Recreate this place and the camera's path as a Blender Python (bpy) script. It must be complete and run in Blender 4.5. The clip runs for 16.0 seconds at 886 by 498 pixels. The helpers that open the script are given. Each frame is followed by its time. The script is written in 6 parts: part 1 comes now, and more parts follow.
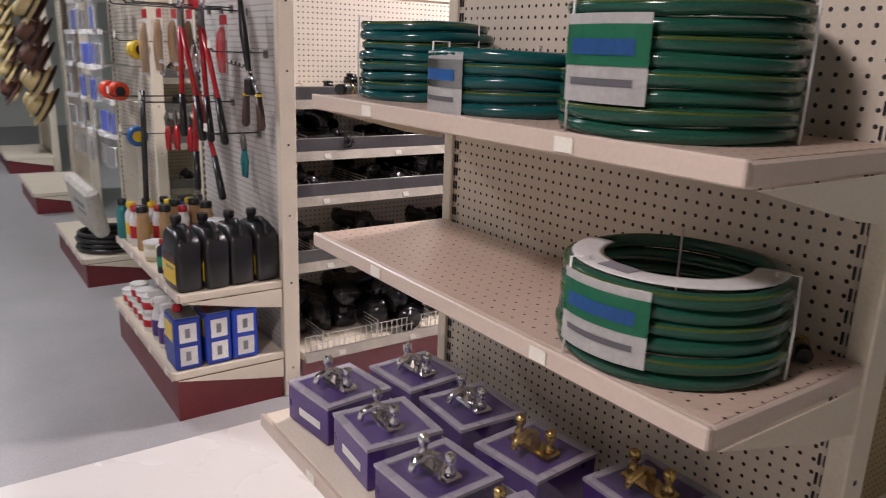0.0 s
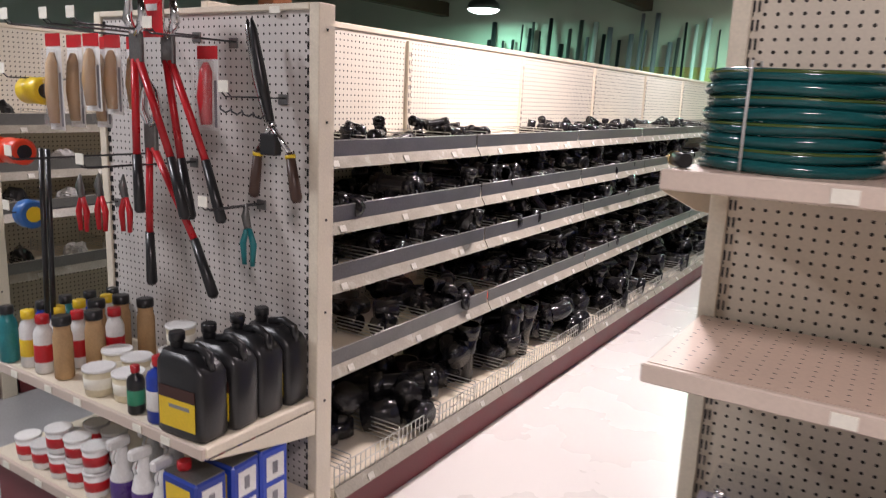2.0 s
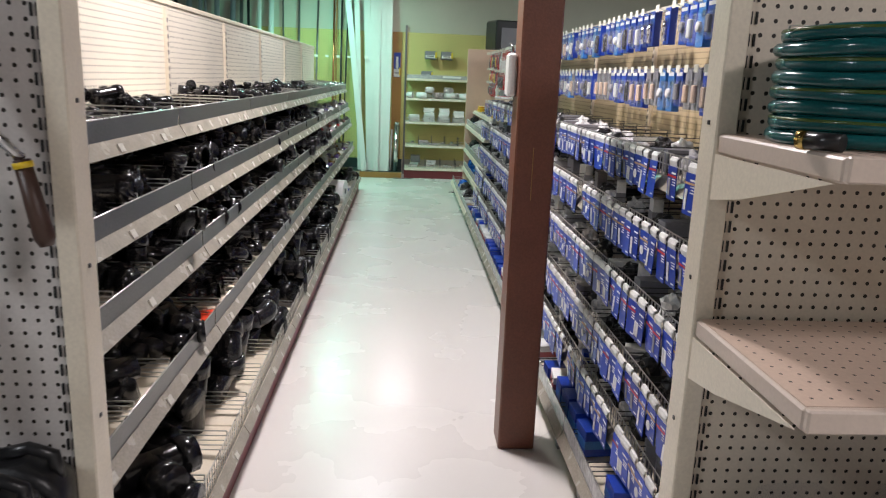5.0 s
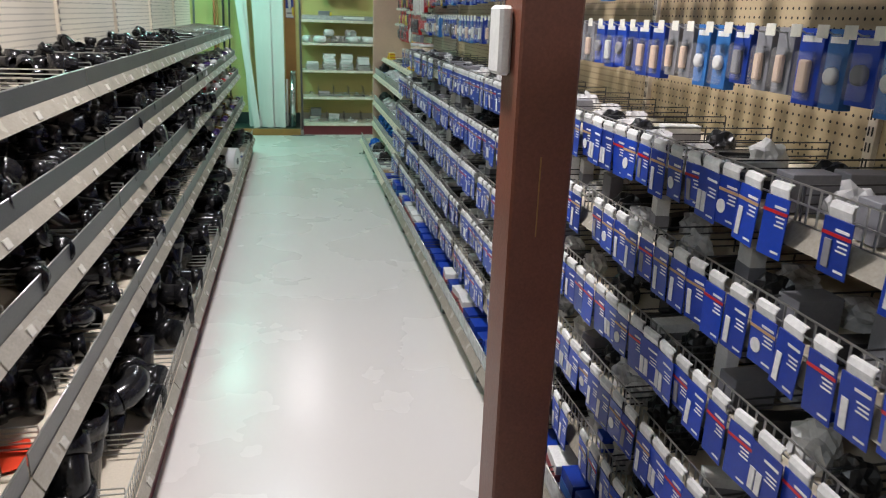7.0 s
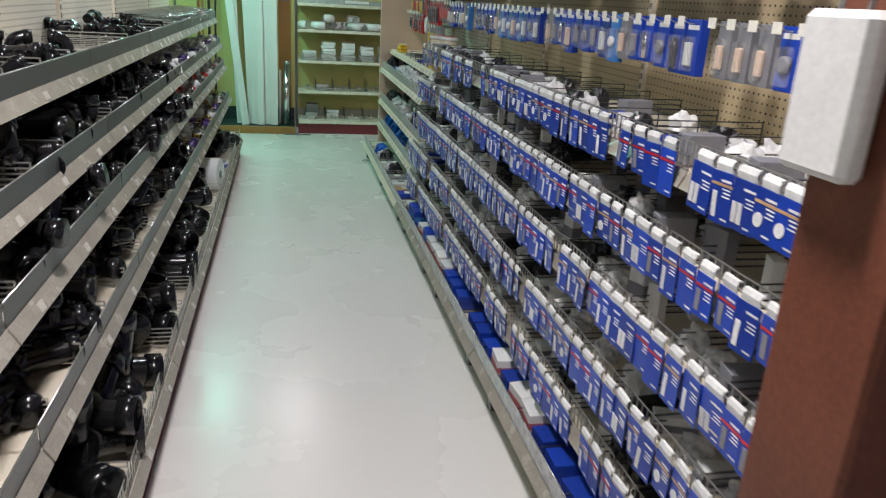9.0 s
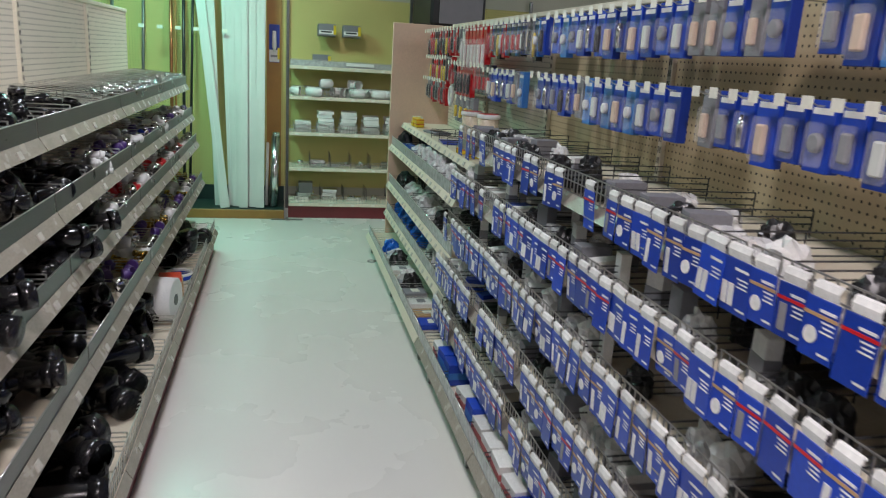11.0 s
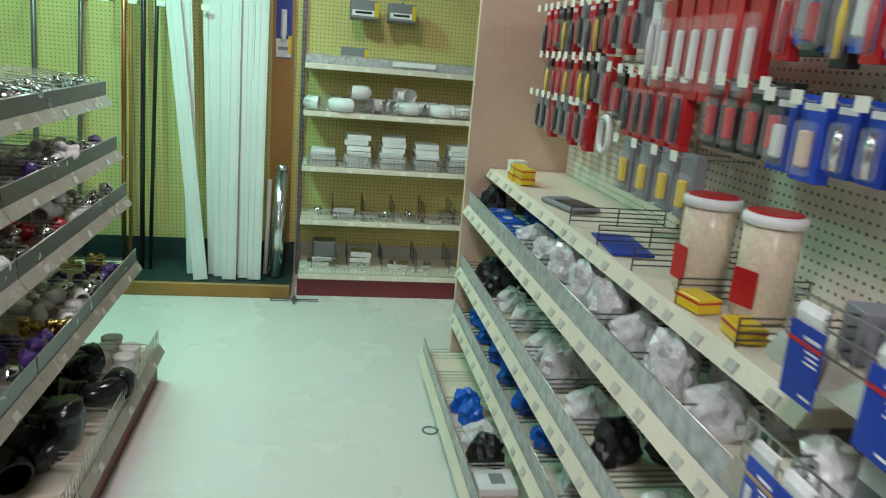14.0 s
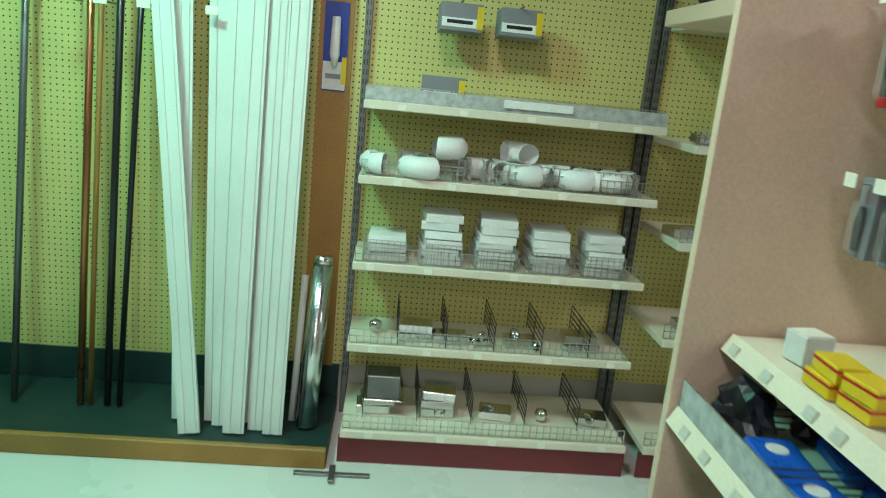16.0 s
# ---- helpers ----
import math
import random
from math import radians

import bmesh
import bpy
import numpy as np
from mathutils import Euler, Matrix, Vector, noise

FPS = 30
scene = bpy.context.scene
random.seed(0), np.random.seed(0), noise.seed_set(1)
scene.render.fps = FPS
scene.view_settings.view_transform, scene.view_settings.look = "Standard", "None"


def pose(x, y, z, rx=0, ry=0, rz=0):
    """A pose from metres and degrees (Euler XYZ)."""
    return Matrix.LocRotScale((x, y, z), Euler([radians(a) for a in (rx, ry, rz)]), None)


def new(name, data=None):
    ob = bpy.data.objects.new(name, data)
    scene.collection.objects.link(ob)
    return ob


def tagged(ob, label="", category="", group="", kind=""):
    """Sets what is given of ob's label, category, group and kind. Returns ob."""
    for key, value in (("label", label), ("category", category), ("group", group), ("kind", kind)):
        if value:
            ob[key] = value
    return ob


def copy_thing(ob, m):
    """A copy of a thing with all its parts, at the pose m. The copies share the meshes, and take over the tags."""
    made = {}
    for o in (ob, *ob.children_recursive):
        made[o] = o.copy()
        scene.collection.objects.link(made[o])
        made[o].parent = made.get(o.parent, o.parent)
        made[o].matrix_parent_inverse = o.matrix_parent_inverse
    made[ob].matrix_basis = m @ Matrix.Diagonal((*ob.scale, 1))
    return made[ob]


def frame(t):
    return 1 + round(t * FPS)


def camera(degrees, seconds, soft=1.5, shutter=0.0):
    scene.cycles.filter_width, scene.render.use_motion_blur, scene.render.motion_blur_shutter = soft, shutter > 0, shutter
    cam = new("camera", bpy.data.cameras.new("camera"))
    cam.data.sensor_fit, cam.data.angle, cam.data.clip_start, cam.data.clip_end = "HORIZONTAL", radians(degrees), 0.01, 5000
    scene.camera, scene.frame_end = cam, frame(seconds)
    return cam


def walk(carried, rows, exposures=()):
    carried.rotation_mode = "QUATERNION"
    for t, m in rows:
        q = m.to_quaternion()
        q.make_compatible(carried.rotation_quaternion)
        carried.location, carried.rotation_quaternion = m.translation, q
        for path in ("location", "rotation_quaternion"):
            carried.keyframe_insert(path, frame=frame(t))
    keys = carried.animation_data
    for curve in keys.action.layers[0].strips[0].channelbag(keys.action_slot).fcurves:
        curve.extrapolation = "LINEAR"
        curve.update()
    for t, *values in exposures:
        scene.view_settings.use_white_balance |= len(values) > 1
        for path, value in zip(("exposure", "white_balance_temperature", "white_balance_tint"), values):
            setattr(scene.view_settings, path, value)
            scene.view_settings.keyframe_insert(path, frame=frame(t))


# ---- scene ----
cam = camera(62.3, 16.0, soft=1.1, shutter=0.3)
METRES, EYE, TILT, LEAN, TURN = 11.0, 1.5, 0.0, 0.0, -35.3
ROWS = [
    (0.0, 0.0, 0.0, 0.0, 0.53, -15.06, -1.96),
    (0.5, -0.0301, 0.0119, -0.0013, -7.47, -14.22, -2.88),
    (1.0, -0.0627, 0.0269, -0.0017, -12.65, -12.47, -2.58),
    (1.5, -0.0869, 0.049, -0.0022, -19.99, -12.23, -3.66),
    (2.0, -0.1057, 0.0746, -0.0006, -21.62, -11.7, -2.33),
    (2.5, -0.1259, 0.0952, 0.0019, -26.95, -9.89, 0.83),
    (3.0, -0.1393, 0.1132, 0.0009, -26.05, -9.09, -0.54),
    (3.5, -0.1446, 0.1308, -0.0014, -32.24, -9.04, -0.77),
    (4.0, -0.1508, 0.1434, -0.0019, -45.94, -9.24, -0.26),
    (4.5, -0.1441, 0.1519, -0.0034, -53.95, -10.96, -1.42),
    (7.0, -0.0529, 0.2272, 0.0034, -65.66, -17.68, -1.86),
    (7.5, -0.0384, 0.24, 0.0042, -69.8, -18.87, -1.42),
    (8.0, -0.0181, 0.2543, 0.0032, -70.91, -19.93, -2.92),
    (8.5, 0.0061, 0.2701, 0.0042, -66.89, -20.09, -4.89),
    (9.0, 0.0299, 0.29, 0.0048, -66.16, -18.81, -3.12),
    (9.5, 0.0563, 0.3082, 0.0044, -66.51, -17.06, -3.11),
    (10.0, 0.0858, 0.3269, 0.0067, -65.59, -15.78, -3.38),
    (12.5, 0.2449, 0.4296, 0.0061, -68.47, -12.72, -3.33),
    (13.0, 0.2801, 0.4505, 0.0042, -66.71, -13.85, -3.01),
    (13.5, 0.3165, 0.4708, 0.0041, -65.83, -14.73, -3.61),
    (14.0, 0.3529, 0.4922, 0.0053, -63.63, -15.01, -4.65),
    (14.5, 0.3866, 0.5187, 0.0059, -63.7, -14.99, -3.4),
    (15.0, 0.4217, 0.5423, 0.0056, -62.4, -14.96, -3.86),
    (15.5, 0.4542, 0.5668, 0.0041, -59.79, -14.29, -4.27),
    (16.0, 0.4893, 0.5879, 0.0046, -58.2, -13.38, -5.47),
]
walk(cam, [(t, pose(0, 0, EYE, TILT, LEAN, TURN) @ pose(METRES * x, METRES * y, METRES * z, 90 + pitch, roll, yaw)) for t, x, y, z, yaw, pitch, roll in ROWS],
     [(0.0, 0.2, 6500, 25), (1.5, 0.3, 6500, 25), (3.5, 0.1, 6450, 22), (7.0, -0.4, 6150, 14), (9.5, -0.52, 6150, 14), (10.2, -0.48, 6200, 16), (12.5, -0.25, 6350, 22), (13.5, -0.1, 6350, 22), (14.5, -0.36, 6320, 16), (15.0, -0.4, 6300, 14), (16.0, -0.05, 6300, 10)])

# ---- world and light ----
world = bpy.data.worlds.new("world")
scene.world = world
world.use_nodes = True
world.node_tree.nodes["Background"].inputs[0].default_value = (0.5, 0.5, 0.5, 1)
world.node_tree.nodes["Background"].inputs[1].default_value = 0.02


def lamp_light(x, y, z, size, watts, colour):
    data = bpy.data.lights.new("lamp_light", "AREA")
    data.shape, data.size, data.energy, data.color = "DISK", size, watts, colour
    ob = new("lamp_light", data)
    ob.location = (x, y, z)
    return ob


WARM, COOL, GREEN = (1.0, 0.93, 0.88), (0.93, 1.0, 0.99), (0.3, 1.0, 0.72)
# x, y, z, watts, colour, shape
LAMPS = [
    # added lamp, none seen here; it lights the shelving ends
    (-0.9, 0.6, 3.1, 45, WARM, "dome"),
    (3.2, 2.45, 3.1, 105, WARM, "box"),
    (6.4, 2.6, 3.05, 34, COOL, "dome"),
    (9.5, 2.38, 3.0, 22, WARM, "box"),
    (9.9, 3.4, 2.98, 55, GREEN, "dome"),
    (10.4, 7.7, 2.95, 45, GREEN, "dome"),
    # next three lamps are added, unseen; they light the cross and next aisles
    (-0.2, 4.6, 3.1, 40, COOL, "dome"),
    (4.5, 5.6, 3.1, 20, COOL, "dome"),
    (-0.2, 9.0, 3.1, 90, COOL, "dome"),
    # added unseen lamp that brightens the end wall behind the right run
    (8.4, -0.9, 3.1, 38, COOL, "dome"),
]


# ---- materials ----
def mat(name, colour, rough=0.5, metal=0.0, vary=0.12, scale=9.0, bump=0.1, spread=0.0, spec=0.5, fine=140.0):
    """Paint, plastic, wood or metal with stains and grain; spread varies it from object to object."""
    m = bpy.data.materials.new(name)
    m.use_nodes = True
    nt = m.node_tree
    n, l = nt.nodes, nt.links
    b = n["Principled BSDF"]
    b.inputs["Roughness"].default_value, b.inputs["Metallic"].default_value = rough, metal
    b.inputs["Specular IOR Level"].default_value = spec
    tc = n.new("ShaderNodeTexCoord")
    big, small = n.new("ShaderNodeTexNoise"), n.new("ShaderNodeTexNoise")
    big.inputs["Scale"].default_value, small.inputs["Scale"].default_value = scale, fine
    big.inputs["Detail"].default_value = 5
    l.new(tc.outputs["Object"], big.inputs["Vector"])
    l.new(tc.outputs["Object"], small.inputs["Vector"])
    hsv = n.new("ShaderNodeHueSaturation")
    hsv.inputs["Color"].default_value = (*colour, 1)
    add = n.new("ShaderNodeMath")
    add.operation = "ADD"
    l.new(big.outputs["Fac"], add.inputs[0])
    l.new(small.outputs["Fac"], add.inputs[1])
    rng = n.new("ShaderNodeMapRange")
    rng.inputs["From Min"].default_value, rng.inputs["From Max"].default_value = 0.6, 1.4
    rng.inputs["To Min"].default_value, rng.inputs["To Max"].default_value = 1 - vary, 1 + vary
    l.new(add.outputs[0], rng.inputs["Value"])
    value = rng.outputs["Result"]
    if spread:
        info = n.new("ShaderNodeObjectInfo")
        r2 = n.new("ShaderNodeMapRange")
        r2.inputs["To Min"].default_value, r2.inputs["To Max"].default_value = 1 - spread, 1 + spread
        l.new(info.outputs["Random"], r2.inputs["Value"])
        mul = n.new("ShaderNodeMath")
        mul.operation = "MULTIPLY"
        l.new(value, mul.inputs[0])
        l.new(r2.outputs["Result"], mul.inputs[1])
        value = mul.outputs[0]
    l.new(value, hsv.inputs["Value"])
    l.new(hsv.outputs["Color"], b.inputs["Base Color"])
    rr = n.new("ShaderNodeMapRange")
    rr.inputs["To Min"].default_value, rr.inputs["To Max"].default_value = max(0.03, rough - 0.1), min(1, rough + 0.1)
    l.new(big.outputs["Fac"], rr.inputs["Value"])
    l.new(rr.outputs["Result"], b.inputs["Roughness"])
    if bump:
        bp = n.new("ShaderNodeBump")
        bp.inputs["Strength"].default_value, bp.inputs["Distance"].default_value = bump, 0.004
        l.new(small.outputs["Fac"], bp.inputs["Height"])
        l.new(bp.outputs["Normal"], b.inputs["Normal"])
    return m


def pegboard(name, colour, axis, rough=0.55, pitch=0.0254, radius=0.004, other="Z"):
    """Painted hardboard with a square grid of dark dots, the shade of drilled holes put into the colour; axis is the
    wall's own horizontal axis.
    """
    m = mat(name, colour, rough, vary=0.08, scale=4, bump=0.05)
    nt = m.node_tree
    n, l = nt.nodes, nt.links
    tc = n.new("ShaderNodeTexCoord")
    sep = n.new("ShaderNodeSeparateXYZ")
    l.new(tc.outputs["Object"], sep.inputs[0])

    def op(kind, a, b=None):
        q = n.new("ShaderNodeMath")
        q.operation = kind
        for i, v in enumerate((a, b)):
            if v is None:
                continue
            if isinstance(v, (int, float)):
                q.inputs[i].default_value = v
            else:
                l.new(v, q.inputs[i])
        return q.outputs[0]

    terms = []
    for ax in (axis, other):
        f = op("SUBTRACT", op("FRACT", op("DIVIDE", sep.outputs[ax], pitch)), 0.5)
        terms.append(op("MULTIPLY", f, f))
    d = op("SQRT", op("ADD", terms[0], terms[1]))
    hole_shade = op("LESS_THAN", d, radius / pitch)
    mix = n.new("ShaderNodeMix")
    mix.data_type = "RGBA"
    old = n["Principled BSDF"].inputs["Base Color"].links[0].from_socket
    l.new(hole_shade, mix.inputs["Factor"])
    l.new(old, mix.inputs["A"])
    # near-black dot colour paints the shade inside holes that are not cut
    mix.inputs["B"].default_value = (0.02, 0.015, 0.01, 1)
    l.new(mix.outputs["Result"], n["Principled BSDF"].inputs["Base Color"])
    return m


def floor_tiles():
    """Waxed vinyl tiles: faint joints, tone from tile to tile, scuffs and a broken gloss."""
    m = mat("vinyl_floor", (0.72, 0.70, 0.66), 0.27, vary=0.004, scale=1.6, bump=0.012, fine=60)
    nt = m.node_tree
    n, l = nt.nodes, nt.links
    b = n["Principled BSDF"]
    tc = n.new("ShaderNodeTexCoord")
    br = n.new("ShaderNodeTexBrick")
    br.offset = 0.0
    br.inputs["Color1"].default_value, br.inputs["Color2"].default_value = (1, 1, 1, 1), (0.985, 0.985, 0.975, 1)
    br.inputs["Mortar"].default_value = (0.93, 0.92, 0.89, 1)
    br.inputs["Scale"].default_value, br.inputs["Mortar Size"].default_value = 1.0, 0.0016
    br.inputs["Brick Width"].default_value, br.inputs["Row Height"].default_value = 0.305, 0.305
    l.new(tc.outputs["Object"], br.inputs["Vector"])
    sc = n.new("ShaderNodeTexNoise")
    sc.inputs["Scale"].default_value, sc.inputs["Detail"].default_value = 26, 8
    l.new(tc.outputs["Object"], sc.inputs["Vector"])
    ramp = n.new("ShaderNodeValToRGB")
    ramp.color_ramp.elements[0].position, ramp.color_ramp.elements[0].color = 0.12, (0.75, 0.72, 0.66, 1)
    ramp.color_ramp.elements[1].position, ramp.color_ramp.elements[1].color = 0.18, (1, 1, 1, 1)
    l.new(sc.outputs["Fac"], ramp.inputs["Fac"])
    old = b.inputs["Base Color"].links[0].from_socket
    for extra in (br.outputs["Color"], ramp.outputs["Color"]):
        mx = n.new("ShaderNodeMix")
        mx.data_type, mx.blend_type = "RGBA", "MULTIPLY"
        mx.inputs["Factor"].default_value = 0.7 if extra is br.outputs["Color"] else 0.0
        l.new(old, mx.inputs["A"])
        l.new(extra, mx.inputs["B"])
        old = mx.outputs["Result"]
    l.new(old, b.inputs["Base Color"])
    return m


def clear(name, colour=(1, 1, 1), rough=0.05, show=0.25):
    """Thin clear packing plastic: part see-through, part gloss."""
    m = bpy.data.materials.new(name)
    m.use_nodes = True
    nt = m.node_tree
    n, l = nt.nodes, nt.links
    b = n["Principled BSDF"]
    b.inputs["Base Color"].default_value = (*colour, 1)
    b.inputs["Roughness"].default_value = rough
    tr = n.new("ShaderNodeBsdfTransparent")
    mx = n.new("ShaderNodeMixShader")
    nz = n.new("ShaderNodeTexNoise")
    nz.inputs["Scale"].default_value = 30
    tc = n.new("ShaderNodeTexCoord")
    l.new(tc.outputs["Object"], nz.inputs["Vector"])
    rr = n.new("ShaderNodeMapRange")
    rr.inputs["To Min"].default_value, rr.inputs["To Max"].default_value = show * 0.4, show * 1.6
    l.new(nz.outputs["Fac"], rr.inputs["Value"])
    l.new(rr.outputs["Result"], mx.inputs["Fac"])
    l.new(tr.outputs[0], mx.inputs[1])
    l.new(b.outputs[0], mx.inputs[2])
    l.new(mx.outputs[0], n["Material Output"].inputs["Surface"])
    bp = n.new("ShaderNodeBump")
    bp.inputs["Strength"].default_value, bp.inputs["Distance"].default_value = 0.4, 0.01
    l.new(nz.outputs["Fac"], bp.inputs["Height"])
    l.new(bp.outputs["Normal"], b.inputs["Normal"])
    return m


def glow(name, colour, strength):
    m = bpy.data.materials.new(name)
    m.use_nodes = True
    b = m.node_tree.nodes["Principled BSDF"]
    b.inputs["Base Color"].default_value = (0.8, 0.8, 0.8, 1)
    b.inputs["Emission Color"].default_value = (*colour, 1)
    b.inputs["Emission Strength"].default_value = strength
    return m


M_FLOOR = floor_tiles()
M_CONCRETE = mat("grey_concrete", (0.36, 0.36, 0.36), 0.35, vary=0.2, scale=2.5, bump=0.1)
M_CREAM = mat("cream_enamel", (0.72, 0.65, 0.52), 0.35, vary=0.1, scale=5, bump=0.04)
M_RAIL = mat("price_rail_plastic", (0.34, 0.315, 0.26), 0.25, vary=0.2, scale=14, bump=0.03)
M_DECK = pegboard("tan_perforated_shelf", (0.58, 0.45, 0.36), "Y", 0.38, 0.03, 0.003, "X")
M_TAG = mat("dulled_tag", (0.52, 0.50, 0.44), 0.4, vary=0.2, scale=30)
M_LIP = mat("pinkish_cream_lip", (0.60, 0.50, 0.42), 0.35, vary=0.07, scale=3, bump=0.03)
M_BORDER = mat("silver_grey_print", (0.36, 0.34, 0.40), 0.3, vary=0.1)
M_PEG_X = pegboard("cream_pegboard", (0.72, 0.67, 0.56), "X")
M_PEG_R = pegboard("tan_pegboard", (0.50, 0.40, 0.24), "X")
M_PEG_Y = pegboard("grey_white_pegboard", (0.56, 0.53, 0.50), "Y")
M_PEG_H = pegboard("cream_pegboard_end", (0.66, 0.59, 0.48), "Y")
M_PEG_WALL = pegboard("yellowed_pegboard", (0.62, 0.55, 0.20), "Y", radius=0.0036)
M_MAROON = mat("maroon_kick_plate", (0.16, 0.02, 0.025), 0.45, vary=0.2, scale=6)
M_GALV = mat("dull_galvanised_steel", (0.18, 0.18, 0.175), 0.36, 0.7, vary=0.2, scale=12)
M_WIRE = mat("zinc_wire", (0.55, 0.55, 0.52), 0.3, 0.8, vary=0.1)
M_DARKWIRE = mat("blackened_wire", (0.07, 0.07, 0.075), 0.35, 0.5, vary=0.15)
M_ABS = mat("black_abs_plastic", (0.010, 0.010, 0.011), 0.2, vary=0.3, scale=20, bump=0.03, spread=0.4)
M_BLACK = mat("black_plastic", (0.014, 0.014, 0.015), 0.32, vary=0.2)
M_WHITE = mat("white_pvc", (0.74, 0.74, 0.72), 0.35, vary=0.1, spread=0.12)
M_CHROME = mat("chrome", (0.75, 0.75, 0.76), 0.12, 1.0, vary=0.06, bump=0.02)
M_BRASS = mat("brass", (0.62, 0.44, 0.14), 0.18, 1.0, vary=0.1)
M_BLUE = mat("blue_printed_card", (0.010, 0.046, 0.37), 0.35, vary=0.12, scale=40, bump=0.02, spread=0.3)
M_LTBLUE = mat("light_blue_card", (0.035, 0.16, 0.46), 0.35, vary=0.15, scale=30, bump=0.02, spread=0.3)
M_PALE = mat("pale_card", (0.72, 0.72, 0.70), 0.4, vary=0.12, scale=30, bump=0.02, spread=0.15)
M_PAPER = mat("paper_tag", (0.80, 0.78, 0.68), 0.5, vary=0.08, scale=30, bump=0.02)
M_INK = mat("grey_print", (0.22, 0.22, 0.24), 0.5, vary=0.1)
M_RED = mat("red_plastic", (0.50, 0.015, 0.02), 0.3, vary=0.12, spread=0.15)
M_ORANGE = mat("orange_red_plastic", (0.75, 0.06, 0.02), 0.35, vary=0.1)
M_YELLOW = mat("yellow_plastic", (0.75, 0.52, 0.02), 0.35, vary=0.1)
M_TEAL = mat("teal_plastic", (0.01, 0.20, 0.22), 0.35, vary=0.15)
M_TAN = mat("tan_cardboard", (0.46, 0.29, 0.14), 0.6, vary=0.15, scale=20)
M_HOSE = mat("green_hose_vinyl", (0.006, 0.075, 0.078), 0.16, vary=0.25, scale=8, bump=0.05, fine=300)
M_HOSE2 = mat("dark_green_hose_vinyl", (0.010, 0.072, 0.047), 0.16, vary=0.25, scale=8, bump=0.05, fine=300)
M_OLIVE = mat("olive_stripe_vinyl", (0.05, 0.085, 0.02), 0.2, vary=0.2)
M_LABELG = mat("green_label", (0.02, 0.25, 0.13), 0.3, vary=0.1)
M_PURPLE = mat("purple_printed_box", (0.065, 0.03, 0.16), 0.3, vary=0.25, scale=18, spread=0.2)
M_POST = mat("brown_painted_timber", (0.17, 0.055, 0.03), 0.42, vary=0.25, scale=5, bump=0.2)
M_TIMBER = mat("dark_roof_timber", (0.07, 0.035, 0.02), 0.6, vary=0.35, scale=3, bump=0.2)
M_CEIL = mat("dark_ceiling_board", (0.035, 0.022, 0.016), 0.7, vary=0.35, scale=2, bump=0.1)
M_WALL = mat("painted_block_wall", (0.52, 0.51, 0.42), 0.6, vary=0.1, scale=2, bump=0.15)
M_WALLW = mat("white_wall_paint", (0.72, 0.72, 0.70), 0.6, vary=0.08, scale=2, bump=0.1)
M_DKGREEN = mat("dark_green_board", (0.012, 0.035, 0.032), 0.5, vary=0.3)
M_OCHRE = mat("ochre_stained_wood", (0.34, 0.17, 0.04), 0.5, vary=0.25, scale=6)
M_PLY = mat("tan_hardboard", (0.68, 0.51, 0.38), 0.5, vary=0.14, scale=3, bump=0.08)
M_TRIM = mat("white_vinyl_trim", (0.64, 0.67, 0.63), 0.35, vary=0.08, scale=3)
M_COPPER = mat("copper_pipe", (0.45, 0.18, 0.08), 0.3, 0.9, vary=0.2)
M_STEEL = mat("bright_duct_steel", (0.70, 0.70, 0.70), 0.2, 1.0, vary=0.1)
M_CLEAR = clear("clear_clamshell", show=0.09)
M_BAG = clear("clear_polythene_bag", show=0.5)
M_DOME = clear("clear_dome_plastic", (0.45, 0.45, 0.5), 0.04, show=0.05)
M_FENCE = clear("scuffed_clear_strip", (0.5, 0.5, 0.5), 0.2, show=0.85)


# ---- mesh helpers ----
def box(bm, x0, y0, z0, x1, y1, z1):
    v = [bm.verts.new(c) for c in ((x0, y0, z0), (x1, y0, z0), (x1, y1, z0), (x0, y1, z0), (x0, y0, z1), (x1, y0, z1), (x1, y1, z1), (x0, y1, z1))]
    for f in ((3, 2, 1, 0), (4, 5, 6, 7), (0, 1, 5, 4), (1, 2, 6, 5), (2, 3, 7, 6), (3, 0, 4, 7)):
        bm.faces.new([v[i] for i in f])
    return v


def boxes(*spec, bevel=0.0):
    bm = bmesh.new()
    for s in spec:
        box(bm, *s)
    if bevel:
        bmesh.ops.bevel(bm, geom=bm.edges[:], offset=bevel, segments=1, affect="EDGES", profile=0.5)
    return bm


def tube(bm, pts, r, n=8, caps=True, closed=False):
    """A round bar of radius r (or one radius a point) swept along pts."""
    pts = [Vector(p) for p in pts]
    k = len(pts)
    radii = r if isinstance(r, (list, tuple)) else [r] * k
    rings = []
    up = Vector((0.13, 0.21, 0.97))
    for i, p in enumerate(pts):
        if closed:
            d = pts[(i + 1) % k] - pts[i - 1]
        else:
            d = pts[min(i + 1, k - 1)] - pts[max(i - 1, 0)]
        d.normalize()
        a = d.cross(up)
        if a.length < 0.05:
            a = d.cross(Vector((1, 0, 0)))
        a.normalize()
        b = d.cross(a)
        up = b if not closed else up
        if not closed:
            up = -b
        rings.append([bm.verts.new(p + radii[i] * (math.cos(q) * a + math.sin(q) * b)) for q in (2 * math.pi * j / n for j in range(n))])
    last = k if closed else k - 1
    for i in range(last):
        A, B = rings[i], rings[(i + 1) % k]
        for j in range(n):
            f = bm.faces.new((A[j], A[(j + 1) % n], B[(j + 1) % n], B[j]))
            f.smooth = True
    if caps and not closed:
        bm.faces.new(rings[0][::-1])
        bm.faces.new(rings[-1])
    return bm


